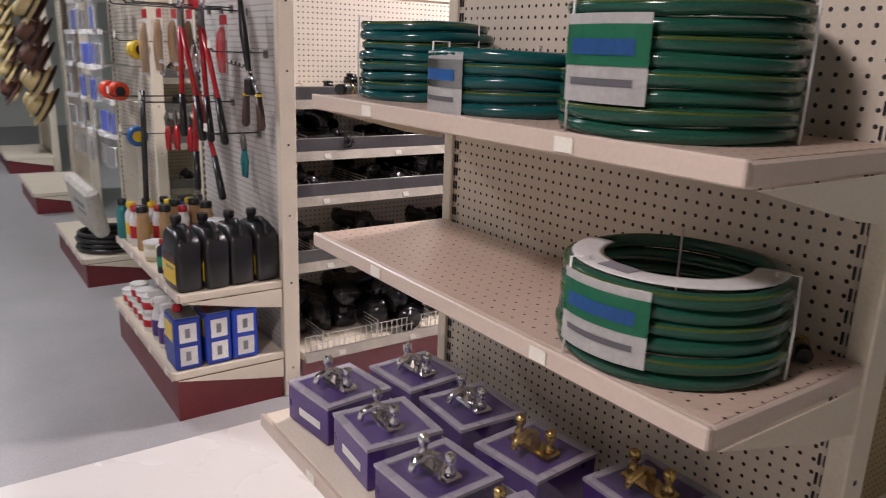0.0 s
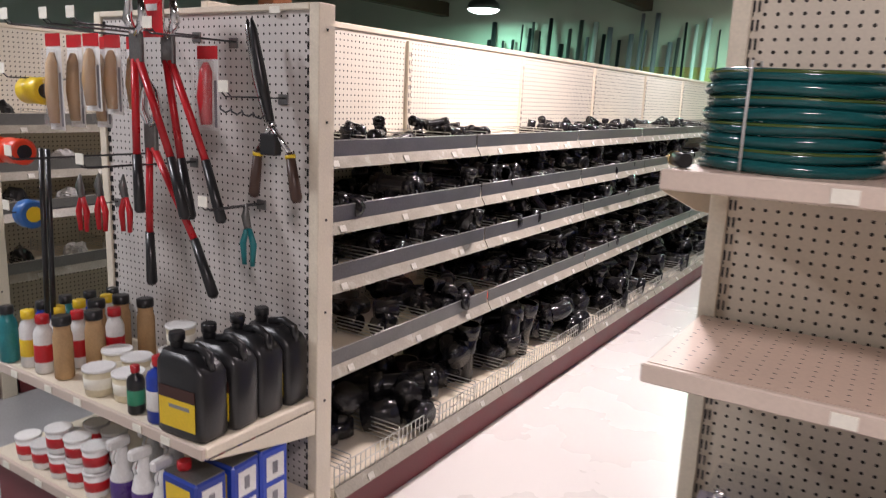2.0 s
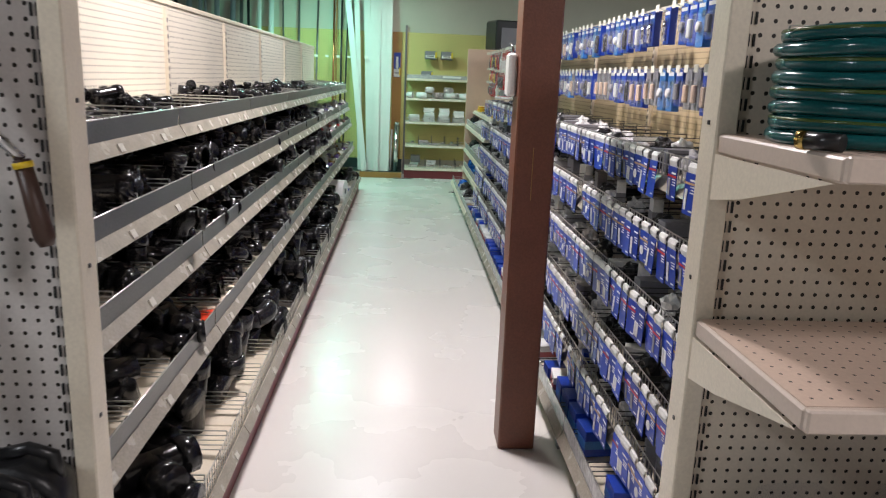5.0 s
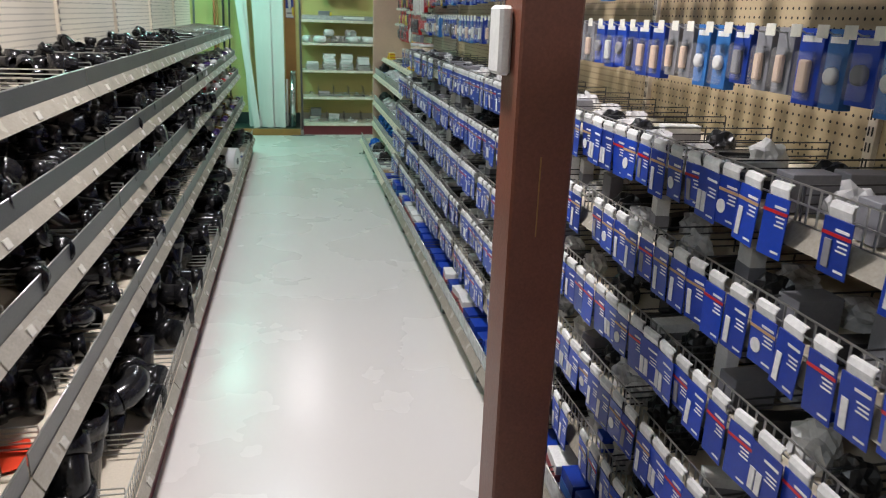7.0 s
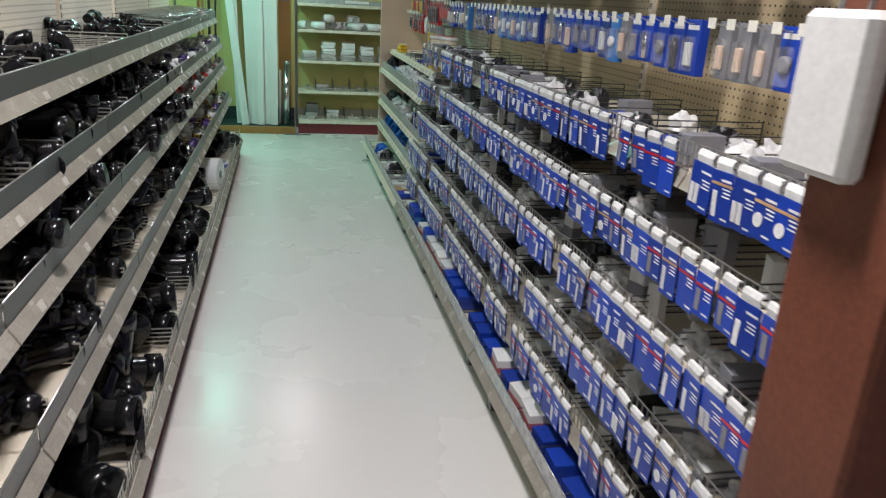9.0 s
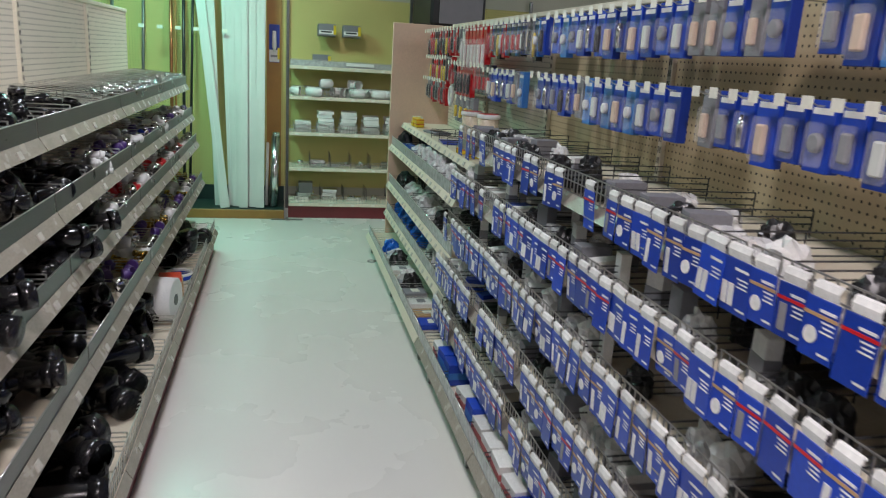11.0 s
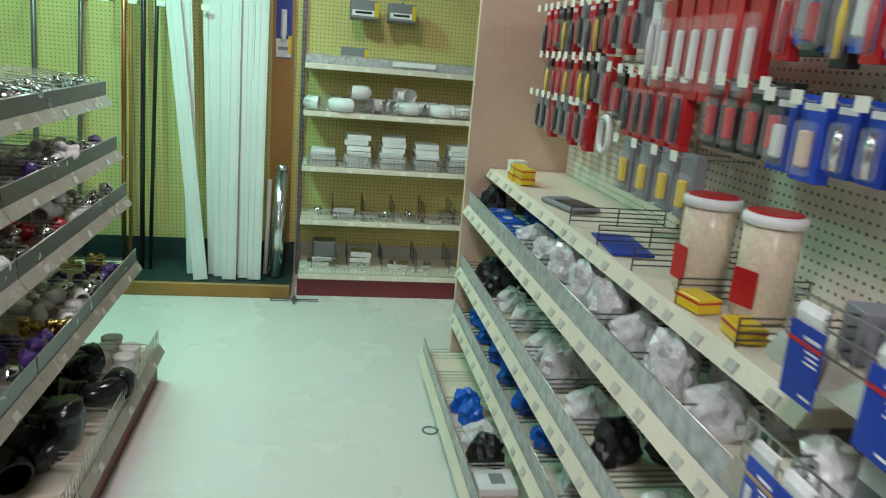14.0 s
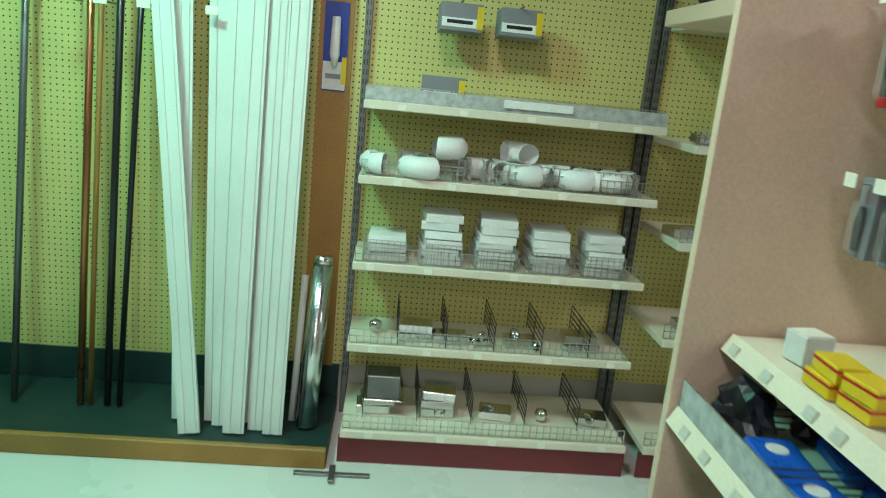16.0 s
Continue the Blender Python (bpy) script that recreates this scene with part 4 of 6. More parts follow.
# hand tools above the plain bay
TOOLS = [peg_card(0.06, 0.2, M_RED, M_BLACK, "stick"), peg_card(0.05, 0.17, M_RED, M_RED, "stick"), peg_card(0.07, 0.16, M_BLACK, M_RED, "slab"), peg_card(0.05, 0.18, M_BLACK, M_YELLOW, "stick"), peg_card(0.055, 0.15, M_INK, M_BLACK, "stick")]
PADDLES = [peg_card(0.07, 0.28, M_RED, M_WHITE, "slab"), peg_card(0.06, 0.26, M_PALE, M_WHITE, "stick")]
for z, x0, x1, protos in ((1.77, 8.55, 9.55, TOOLS), (1.77, 7.9, 8.5, PADDLES), (1.77, 7.85, 7.0, TOOLS), (1.58, 8.75, 9.5, TOOLS), (1.55, 8.2, 8.65, [TOOLS[2], TOOLS[0]]), (1.42, 8.9, 9.55, [TOOLS[4], TOOLS[1]]), (1.545, 7.75, 8.1, [TOOLS[2]])):
    x = min(x0, x1)
    while x < max(x0, x1):
        put(protos, pose(x, RBACK + 0.002, z))
        x += RND.uniform(0.075, 0.1)
SAND = peg_card(0.085, 0.16, M_INK, M_YELLOW, "slab")
SAND["label"] = "grey sanding block with a yellow face on hook"
SAND.matrix_basis = pose(8.1, RBACK + 0.002, 1.34)
for x in (8.22, 8.36, 8.5):
    again(SAND, pose(x, RBACK + 0.002, 1.34))
tape = thing("tape_roll", "white ring of tape hanging from a hook", "tape", at=(8.72, RBACK + 0.19, 1.33))
part("ring", tube(bmesh.new(), [(0.045 * math.cos(a), 0, 0.06 * math.sin(a)) for a in np.linspace(0, 2 * math.pi, 24, endpoint=False)], 0.012, 8, closed=True), M_WHITE, tape)
part("hook", tube(bmesh.new(), [(0, -0.19, 0.052), (0, 0.03, 0.052), (0, 0.04, 0.06)], 0.0022, 5), M_WIRE, tape)

# goods on the plain bay's shelves
ybox = thing("yellow_box", "small yellow and black printed cardboard box", "box", "yellow boxes", at=(9.32, 1.34, 1.059))
part("carton", boxes((-0.042, -0.03, 0, 0.042, 0.03, 0.032), bevel=0.0015), M_YELLOW, ybox)
part("printed_band", boxes((-0.0425, -0.0307, 0.021, 0.0425, 0.0307, 0.026)), M_RED, ybox)
for x, y, z, a in ((9.225, 1.33, 1.059, 4), (9.31, 1.335, 1.092, -4), (9.215, 1.335, 1.092, 6)):
    again(ybox, pose(x, y, z, 0, 0, a))
wb = thing("white_box", "small white cardboard box on the shelf", "box", at=(9.47, 1.3, 1.059), rz=10)
part("carton", boxes((-0.03, -0.035, 0, 0.03, 0.035, 0.06), bevel=0.0015), M_PALE, wb)
part("flap", boxes((-0.026, -0.03, 0.0605, 0.026, 0.03, 0.062)), M_PAPER, wb)
tr = thing("paint_tray", "flat dark grey plastic tray on the shelf", "tray", at=(8.78, 1.28, 1.059), rz=14)
part("tray", boxes((-0.11, -0.06, 0, 0.11, 0.06, 0.018), bevel=0.006), M_INK, tr)
part("well", boxes((-0.09, -0.045, 0.0185, 0.03, 0.045, 0.022), bevel=0.001), M_BLACK, tr)
single("blue_sheet", boxes((-0.12, -0.06, 0, 0.12, 0.06, 0.006), bevel=0.001), M_BLUE, "flat blue card pack lying on the shelf", "card", m=pose(8.25, 1.3, 1.059, 0, 0, -6))
jar = thing("rod_jar", "tall clear plastic jar of tan rods with white lid", "jar", "tall jars", at=(7.85, 1.27, 1.059))
part("body", lathe(bmesh.new(), [(0.055, 0), (0.06, 0.003), (0.06, 0.2), (0.055, 0.205)], 22), mat("cloudy_jar", (0.66, 0.56, 0.42), 0.25, vary=0.2, scale=25), jar)
part("lid", lathe(bmesh.new(), [(0.064, 0.2055), (0.067, 0.207), (0.067, 0.225), (0.06, 0.23)], 22), M_WHITE, jar)
part("lid_label", lathe(bmesh.new(), [(0.058, 0.2302), (0.058, 0.232), (0.05, 0.2325)], 22), M_RED, jar)
part("red_label", boxes((-0.03, 0.0595, 0.03, 0.03, 0.062, 0.11)), M_RED, jar)
again(jar, pose(7.68, 1.22, 1.059, 0, 0, 20))
for x, y, a in ((7.72, 1.34, 10), (7.55, 1.33, -8)):
    again(ybox, pose(x, y, 1.059, 0, 0, a))
BLUEBAG = bag(12, 0.06, 0.06, mat("blue_polythene", (0.01, 0.12, 0.55), 0.25, vary=0.3, scale=25), "plastic_bag", "bright blue crumpled plastic pack of parts")
WHITEBAG = bag(14, 0.075, 0.08, mat("white_polythene", (0.6, 0.6, 0.6), 0.2, vary=0.3, scale=30), "plastic_bag", "white and clear crumpled plastic bag of fittings")
GREYBAG = bag(15, 0.07, 0.06, M_BAG, "plastic_bag", "clear plastic bag of dark grey fittings")
DARKBAG = bag(16, 0.065, 0.07, M_BLACK, "plastic_bag", "dark crumpled bag of fittings on shelf")
BLUEPACK = thing("blue_pack", "flat bright blue printed pack in a bin", "pack", "flat blue packs")
part("pack", boxes((-0.07, -0.05, 0, 0.07, 0.05, 0.03), bevel=0.006), mat("bright_blue_print", (0.012, 0.10, 0.50), 0.3, vary=0.2, scale=25), BLUEPACK)
part("white_seal", tube(bmesh.new(), [(0.02, 0, 0.0302), (0.02, 0, 0.0312)], 0.022, 14), M_PALE, BLUEPACK)
for level, plan in ((4, []), (3, [(9.5, DARKBAG), (9.36, BLUEPACK), (9.2, BLUEPACK), (9.04, BLUEPACK), (8.85, GREYBAG), (8.65, GREYBAG), (8.45, WHITEBAG), (8.27, WHITEBAG), (8.1, WHITEBAG), (7.9, GREYBAG), (7.7, WHITEBAG), (7.5, GREYBAG)]), (2, [(9.4, DARKBAG), (9.2, DARKBAG), (9.0, GREYBAG), (8.8, GREYBAG), (8.55, GREYBAG), (8.35, WHITEBAG), (8.1, GREYBAG), (7.9, DARKBAG), (7.6, GREYBAG)]), (1, [(9.45, BLUEBAG), (9.25, BLUEBAG), (9.05, BLUEBAG), (8.85, BLUEBAG), (8.6, BLUEBAG), (8.35, BLUEBAG), (8.1, GREYBAG), (7.8, WHITEBAG), (7.5, GREYBAG)])):
    z, d = PLAIN[level]
    for x, proto in plan:
        for k in range(2):
            put([proto], pose(x + RND.uniform(-0.015, 0.015), RBACK + d - 0.11 - 0.16 * k, z + 0.004, 0, 0, RND.uniform(-12, 12) if proto is BLUEPACK else RND.uniform(0, 360)))
for x, proto, dz in ((9.0, BLUEBAG, 0), (8.9, BLUEBAG, 0), (8.72, GREYBAG, 0), (8.6, DARKBAG, 0), (8.2, GREYBAG, 0), (8.05, DARKBAG, 0)):
    put([proto], pose(x, RBACK + 0.52, 0.134, 0, 0, RND.uniform(0, 360)))
for k, (x, material) in enumerate(((8.45, M_PALE), (8.15, M_INK), (7.95, M_INK), (7.75, M_PALE), (7.55, M_TAN), (7.4, M_BLUE))):
    c = thing("flat_pack", "flat shrink-wrapped pack on the bottom shelf", "pack", "flat packs", at=(x, RBACK + 0.52, 0.134), rz=RND.uniform(-6, 6))
    part("pack", boxes((-0.06, -0.07, 0, 0.06, 0.07, 0.03), bevel=0.003), material, c)
    part("label", boxes((-0.03, -0.03, 0.0303, 0.03, 0.02, 0.0315)), M_PAPER if material is not M_PALE else M_INK, c)
for p in CARDS + BINS + TALL + LOW + PEGS + BRASSY + TOOLS + PADDLES + [BLUEBAG, WHITEBAG, GREYBAG, DARKBAG]:
    if id(p) not in used:
        for o in list(p.children_recursive) + [p]:
            bpy.data.objects.remove(o)


# ---- hoses and boxed taps on the hose end ----
def hose_coil(name, label, r, rings, thick, at, material, rz=0.0, lab=None):
    c = thing(name, label, "garden hose", "coiled garden hoses", at=at, rz=rz)
    rnd = random.Random(int(r * 1000) + rings)
    for k in range(rings):
        rr, ox, oy = r - thick + rnd.uniform(-0.006, 0.004), rnd.uniform(-0.004, 0.004), rnd.uniform(-0.004, 0.004)
        z = thick + k * thick * 1.93
        pts = [(ox + rr * math.cos(a), oy + rr * math.sin(a), z + 0.002 * math.sin(3 * a + k)) for a in np.linspace(0, 2 * math.pi, 44, endpoint=False)]
        loop = part("loop", tube(bmesh.new(), pts, thick, 10, closed=True), material, c)
        if k % 2:
            sp = [(ox + (rr + thick * 0.72) * math.cos(a), oy + (rr + thick * 0.72) * math.sin(a), z + thick * 0.45) for a in np.linspace(0, 2 * math.pi, 44, endpoint=False)]
            part("stripe", tube(bmesh.new(), sp, thick * 0.3, 5, closed=True), M_OLIVE, loop, "olive yellow stripe along the hose")
    top = thick * 1.93 * rings + thick
    for a in (35, 160, 285):
        q = radians(a)
        co, si = math.cos(q), math.sin(q)
        part("tie", tube(bmesh.new(), [((r + 0.003) * co, (r + 0.003) * si, 0.0), ((r + 0.004) * co, (r + 0.004) * si, top * 0.5), ((r + 0.002) * co, (r + 0.002) * si, top), ((r - 2.4 * thick) * co, (r - 2.4 * thick) * si, top), ((r - 2.4 * thick) * co, (r - 2.4 * thick) * si, 0.0)], 0.0022, 5), M_PALE, c)
    if lab:
        # a printed card bent round the coil's outside
        a0, a1, z0, z1, m1, m2 = lab
        n = 8

        def wrap(za, zb, off):
            bm = bmesh.new()
            lo, hi = [], []
            for i in range(n + 1):
                q = radians(a0 + (a1 - a0) * i / n)
                for lst, zz in ((lo, za), (hi, zb)):
                    lst.append(bm.verts.new(((r + off) * math.cos(q), (r + off) * math.sin(q), zz)))
            for i in range(n):
                bm.faces.new((lo[i], lo[i + 1], hi[i + 1], hi[i]))
            bmesh.ops.solidify(bm, geom=bm.faces[:], thickness=0.0012)
            return bm
        sl = part("label_sleeve", wrap(z0, z1, 0.006), m1, c, "printed paper label sleeve")
        h = z1 - z0
        part("label_band", wrap(z0 + 0.42 * h, z0 + 0.88 * h, 0.0075), m2, sl, "green printed band")
        a0, a1 = a0 + 6, a1 - 6
        part("name_bar", wrap(z0 + 0.54 * h, z0 + 0.72 * h, 0.009), M_LTBLUE, sl, "pale blue lettering block")
        part("small_print", wrap(z0 + 0.2 * h, z0 + 0.28 * h, 0.0075), M_INK, sl)
    return c


UP, MID = 1.386, 1.031
hose_coil("garden_hose", "tall coil of blue-green garden hose on steel shelf", 0.16, 8, 0.0115, (1.02, 1.545, UP), M_HOSE)
hose_coil("garden_hose", "low coil of blue-green hose with silver label", 0.18, 5, 0.0125, (1.0, 1.165, UP), M_HOSE, lab=(150, 195, 0.0, 0.115, M_PALE, M_STEEL))
hose_coil("garden_hose", "tall coil of dark green striped hose with label", 0.187, 9, 0.0128, (0.99, 0.765, UP), M_HOSE2, lab=(158, 205, 0.05, 0.175, M_PALE, M_LABELG))
big = hose_coil("garden_hose", "green garden hose coil with printed card collar", 0.187, 6, 0.0132, (0.985, 0.725, MID), M_HOSE2, lab=(158, 208, 0.03, 0.15, M_PALE, M_LABELG))
bm = tube(bmesh.new(), [(0.145 * math.cos(a), 0.145 * math.sin(a), 0) for a in np.linspace(radians(100), radians(300), 26)], 0.027, 8)
bmesh.ops.scale(bm, vec=(1, 1, 0.09), verts=bm.verts)
bmesh.ops.translate(bm, vec=(0, 0, 0.157), verts=bm.verts)
part("card_collar", bm, M_PALE, big, "white printed card on top of the coil")
part("collar_print", boxes((-0.155, -0.03, 0.1598, -0.125, 0.03, 0.1608)), M_INK, big)
for x, y, z in ((0.86, 1.69, UP), (1.12, 0.56, MID)):
    c = thing("hose_coupling", "dark threaded hose end fitting", "hose fitting", at=(x, y, z), rz=35)
    part("sleeve", tube(bmesh.new(), [(0, 0, 0.014), (0.05, 0, 0.014)], 0.013, 12), M_BLACK, c)
    part("collar", tube(bmesh.new(), [(0.0502, 0, 0.0142), (0.062, 0, 0.0142)], 0.0142, 10), M_BRASS, c)


def tap_box(metal):
    b = thing("tap_box", "purple printed box with a tap under clear dome", "tap box", "boxed taps")
    part("carton", boxes((-0.095, -0.095, 0, 0.095, 0.095, 0.1), bevel=0.002), M_PURPLE, b)
    bm = boxes((-0.097, -0.097, 0.096, 0.097, -0.078, 0.104), (-0.097, 0.078, 0.096, 0.097, 0.097, 0.104), (-0.097, -0.0778, 0.096, -0.078, 0.0778, 0.104), (0.078, -0.0778, 0.096, 0.097, 0.0778, 0.104))
    part("grey_border", bm, M_BORDER, b)
    part("printed_bar", boxes((-0.0965, -0.06, 0.03, -0.0952, 0.04, 0.05)), M_PALE, b)
    bm = lathe(bmesh.new(), [(0.12, 0.1045), (0.118, 0.11), (0.09, 0.19), (0.07, 0.205)], 4)
    bmesh.ops.rotate(bm, verts=bm.verts, cent=(0, 0, 0), matrix=Matrix.Rotation(radians(45), 3, "Z"))
    for f in bm.faces:
        f.smooth = False
    part("clear_dome", bm, M_DOME, b, "clear plastic dome")
    tap = part("tap", boxes((-0.03, -0.06, 0.1045, 0.02, 0.06, 0.118), bevel=0.005), metal, b, "shiny metal tap body")
    for y in (-0.045, 0.045):
        part("handle", lathe(bmesh.new(), [(0.014, 0.1185), (0.012, 0.13), (0.006, 0.138), (0.013, 0.15), (0.012, 0.165), (0.004, 0.17)], 12, at=(-0.005, y, 0)), metal, tap)
    part("spout", tube(bmesh.new(), [(0, 0, 0.1185), (-0.005, 0, 0.14), (-0.03, 0, 0.152), (-0.065, 0, 0.14), (-0.07, 0, 0.125)], [0.011, 0.011, 0.010, 0.009, 0.009], 10), metal, tap)
    return b


SILVER, GOLD = tap_box(M_CHROME), tap_box(M_BRASS)
GOLD["label"] = "purple printed box with brass tap under clear dome"
spots = [(0.755, 1.61, 6, 0), (0.76, 1.375, -4, 0), (0.745, 1.14, 3, 0), (0.75, 0.9, -5, 1), (0.98, 1.58, 4, 0), (0.985, 1.34, -3, 0), (0.98, 1.1, 5, 1), (1.08, 0.86, -2, 1), (0.86, 0.66, 3, 1)]
firsts = {}
for x, y, a, g in spots:
    proto = GOLD if g else SILVER
    m = pose(x + 0.045, y - 0.035, 0.553, 0, 0, a)
    if g in firsts:
        again(proto, m)
    else:
        firsts[g] = 1
        proto.matrix_basis = m


# ---- tools and bottles on the tool end ----
def peg_hook(x1, y, z, double=False, at_tag=True):
    """A wire hook from the tool panel towards the aisle."""
    h = thing("peg_hook", "long black wire peg hook with a price tag", "hook", "peg hooks", at=(EX, y, z))
    for k, dy in enumerate((-0.012, 0.012) if double else (0,)):
        part("wire", tube(bmesh.new(), [(0, dy, 0.0), (x1 - EX, dy, 0.0), (x1 - EX - 0.015, dy, 0.014)], 0.0025, 6), M_DARKWIRE, h)
    if at_tag:
        part("price_tag", boxes((x1 - EX - 0.019, -0.02, 0.012, x1 - EX - 0.0165, 0.02, 0.045)), M_PAPER, h)
    part("foot_plate", boxes((-0.006, -0.02, -0.02, -0.0005, 0.02, 0.012), bevel=0.001), M_GALV, h)
    return h


def bar(p, q, r, material, parent, name, n=10, label=""):
    return part(name, tube(bmesh.new(), [p, q], r, n), material, parent, label)


def lopper(at, spread, length, label):
    """Long-handled lopper hanging head up, handles spread along y; origin at the pivot."""
    t = thing("lopper", label, "garden tool", "garden tools", at=at)
    for s, e in ((-1, spread[0]), (1, spread[1])):
        a, b = (0, 0.012 * s, -0.05), (-0.01 * s, e * 0.66 + 0.008 * s, -length * 0.66)
        c = (-0.012 * s, e, -length)
        h = part("handle", tube(bmesh.new(), [a, b], 0.012, 10), M_RED, t, "red painted tubular handle")
        part("grip", tube(bmesh.new(), [b, c, (c[0], c[1], c[2] - 0.01)], [0.014, 0.018, 0.012], 10), M_BLACK, h, "black rubber grip")
    bm = boxes((-0.008, -0.03, -0.06, 0.008, 0.03, 0.03), bevel=0.004)
    head = part("head", bm, M_GALV, t, "steel pivot head")
    for s in (-1, 1):
        part("blade", tube(bmesh.new(), [(0.004 * s, 0.01 * s, 0.02), (0.004 * s, 0.045 * s, 0.07), (0.004 * s, 0.035 * s, 0.13), (0.004 * s, 0.005 * s, 0.17)], [0.012, 0.016, 0.011, 0.003], 8), M_CHROME, head)
    return t


lopper((0.97, 3.42, 1.62), (-0.19, 0.0), 0.52, "red-handled lopper with black grips hanging from hook")
lopper((1.04, 3.36, 1.62), (-0.215, -0.1), 0.53, "red-handled lopper hanging behind another lopper")
lopper((1.03, 3.448, 1.343), (-0.27, 0.01), 0.5, "smaller red-handled lopper hanging below the others")
red = thing("lopper_card", "red product card wrapped round the lopper heads", "card", at=(1.0, 3.42, 1.64))
part("card", boxes((0.02, -0.06, 0.0, 0.024, 0.05, 0.2), bevel=0.001), M_RED, red)
part("white_print", boxes((0.0185, -0.04, 0.08, 0.0198, 0.03, 0.1)), M_PALE, red)

sh = thing("hedge_shears", "steel hedge shears with brown and black handles", "garden tool", "garden tools", at=(1.12, 2.995, 1.40))
part("blade", tube(bmesh.new(), [(0, 0.01, 0), (0.004, 0.055, 0.13), (0.004, 0.095, 0.27), (0.004, 0.1, 0.3)], [0.014, 0.02, 0.012, 0.003], 6), M_STEEL, sh)
part("blade", tube(bmesh.new(), [(-0.012, -0.01, 0), (-0.012, 0.03, 0.14), (-0.012, 0.06, 0.27), (-0.012, 0.065, 0.3)], [0.013, 0.018, 0.012, 0.003], 6), M_BLACK, sh)
for s, y in ((1, 0.075), (-1, -0.105)):
    hd = part("handle", tube(bmesh.new(), [(0, -0.01 * s, 0), (0, y * 0.75, -0.09)], 0.009, 8), M_STEEL, sh, "steel shank")
    part("grip", tube(bmesh.new(), [(0, y * 0.75, -0.09), (0, y, -0.22), (0, y * 1.03, -0.235)], [0.014, 0.018, 0.012], 10), mat("dark_brown_grip", (0.06, 0.03, 0.02), 0.45), hd)
    part("ferrule", tube(bmesh.new(), [(0, y * 0.755, -0.094), (0, y * 0.775, -0.104)], 0.0165, 10), M_YELLOW, hd)
part("bumper", boxes((-0.02, -0.035, -0.1, 0.012, 0.03, -0.035), bevel=0.004), M_BLACK, sh)
bm = bmesh.new()
pts = [(-0.03 - 0.008 * math.sin(i * 1.6), 0.19 - 0.0125 * i, 0.03 - 0.001 * i + 0.008 * math.cos(i * 1.6)) for i in range(17)]
tube(bm, pts, 0.003, 6)
part("spiral_wire", bm, M_DARKWIRE, sh, "twisted black wire")
for y, z, x1, dbl in ((3.02, 1.47, 0.98, True), (3.24, 1.64, 0.9, True), (3.42, 1.66, 0.78, True), (3.56, 1.66, 0.78, True), (3.74, 1.66, 0.76, True), (3.12, 1.13, 0.98, True), (3.45, 1.24, 0.8, True), (3.7, 1.25, 0.72, True), (3.86, 1.5, 0.8, False), (3.9, 1.05, 0.8, False)):
    peg_hook(x1, y, z, dbl)


def hung_pack(y, z, w, h, x, card, item, label, head=M_RED):
    p = thing("carded_tool", label, "card", "carded tools", at=(x, y, z))
    part("card", boxes((0, -w / 2, -h, 0.0015, w / 2, 0.0)), card, p)
    part("header", boxes((-0.0012, -w / 2, -0.04, -0.0002, w / 2, -0.0)), head, p)
    part("packed_tool", tube(bmesh.new(), [(-0.008, 0, -h * 0.93), (-0.01, 0.004, -h * 0.6), (-0.01, -0.004, -h * 0.3), (-0.006, 0, -h * 0.2)], [w * 0.2, w * 0.27, w * 0.22, w * 0.1], 10), item, p)
    part("print_bar", boxes((-0.0012, -w * 0.42, -h * 0.96, -0.0002, -w * 0.3, -h * 0.4)), M_INK, p)
    part("blister", boxes((-0.03, -w * 0.38, -h * 0.97, -0.0014, w * 0.38, -h * 0.16), bevel=0.006), M_CLEAR, p)
    return p


hung_pack(3.25, 1.62, 0.095, 0.26, 1.1, M_PALE, M_RED, "red pruning saw on a white card")
for y, x, h in ((3.76, 0.9, 0.31), (3.74, 0.96, 0.3), (3.58, 0.92, 0.24), (3.56, 0.98, 0.25), (3.53, 1.04, 0.25), (3.7, 1.03, 0.3)):
    hung_pack(y, 1.645, 0.085, h, x, M_PALE, M_TAN, "tan handled tool on a white hanging card")
for y, z, x, a in ((3.78, 1.12, 0.98, 0), (3.7, 1.13, 1.0, 0), (3.62, 1.13, 1.04, 0), (3.1, 1.08, 1.12, 1)):
    p = thing("pruner", "teal-handled hand pruner on a peg hook" if a else "red-handled hand pruner hanging from a hook", "garden tool", "hand pruners", at=(x, y, z))
    part("blade", tube(bmesh.new(), [(0, 0.0, -0.02), (0, 0.012, 0.02), (0, 0.004, 0.06)], [0.012, 0.014, 0.003], 8), M_GALV, p)
    for s in (-1, 1):
        part("handle", tube(bmesh.new(), [(0, 0.006 * s, -0.02), (0, 0.024 * s, -0.07), (0, 0.018 * s, -0.14)], [0.008, 0.011, 0.008], 8), M_TEAL if a else M_RED, p)
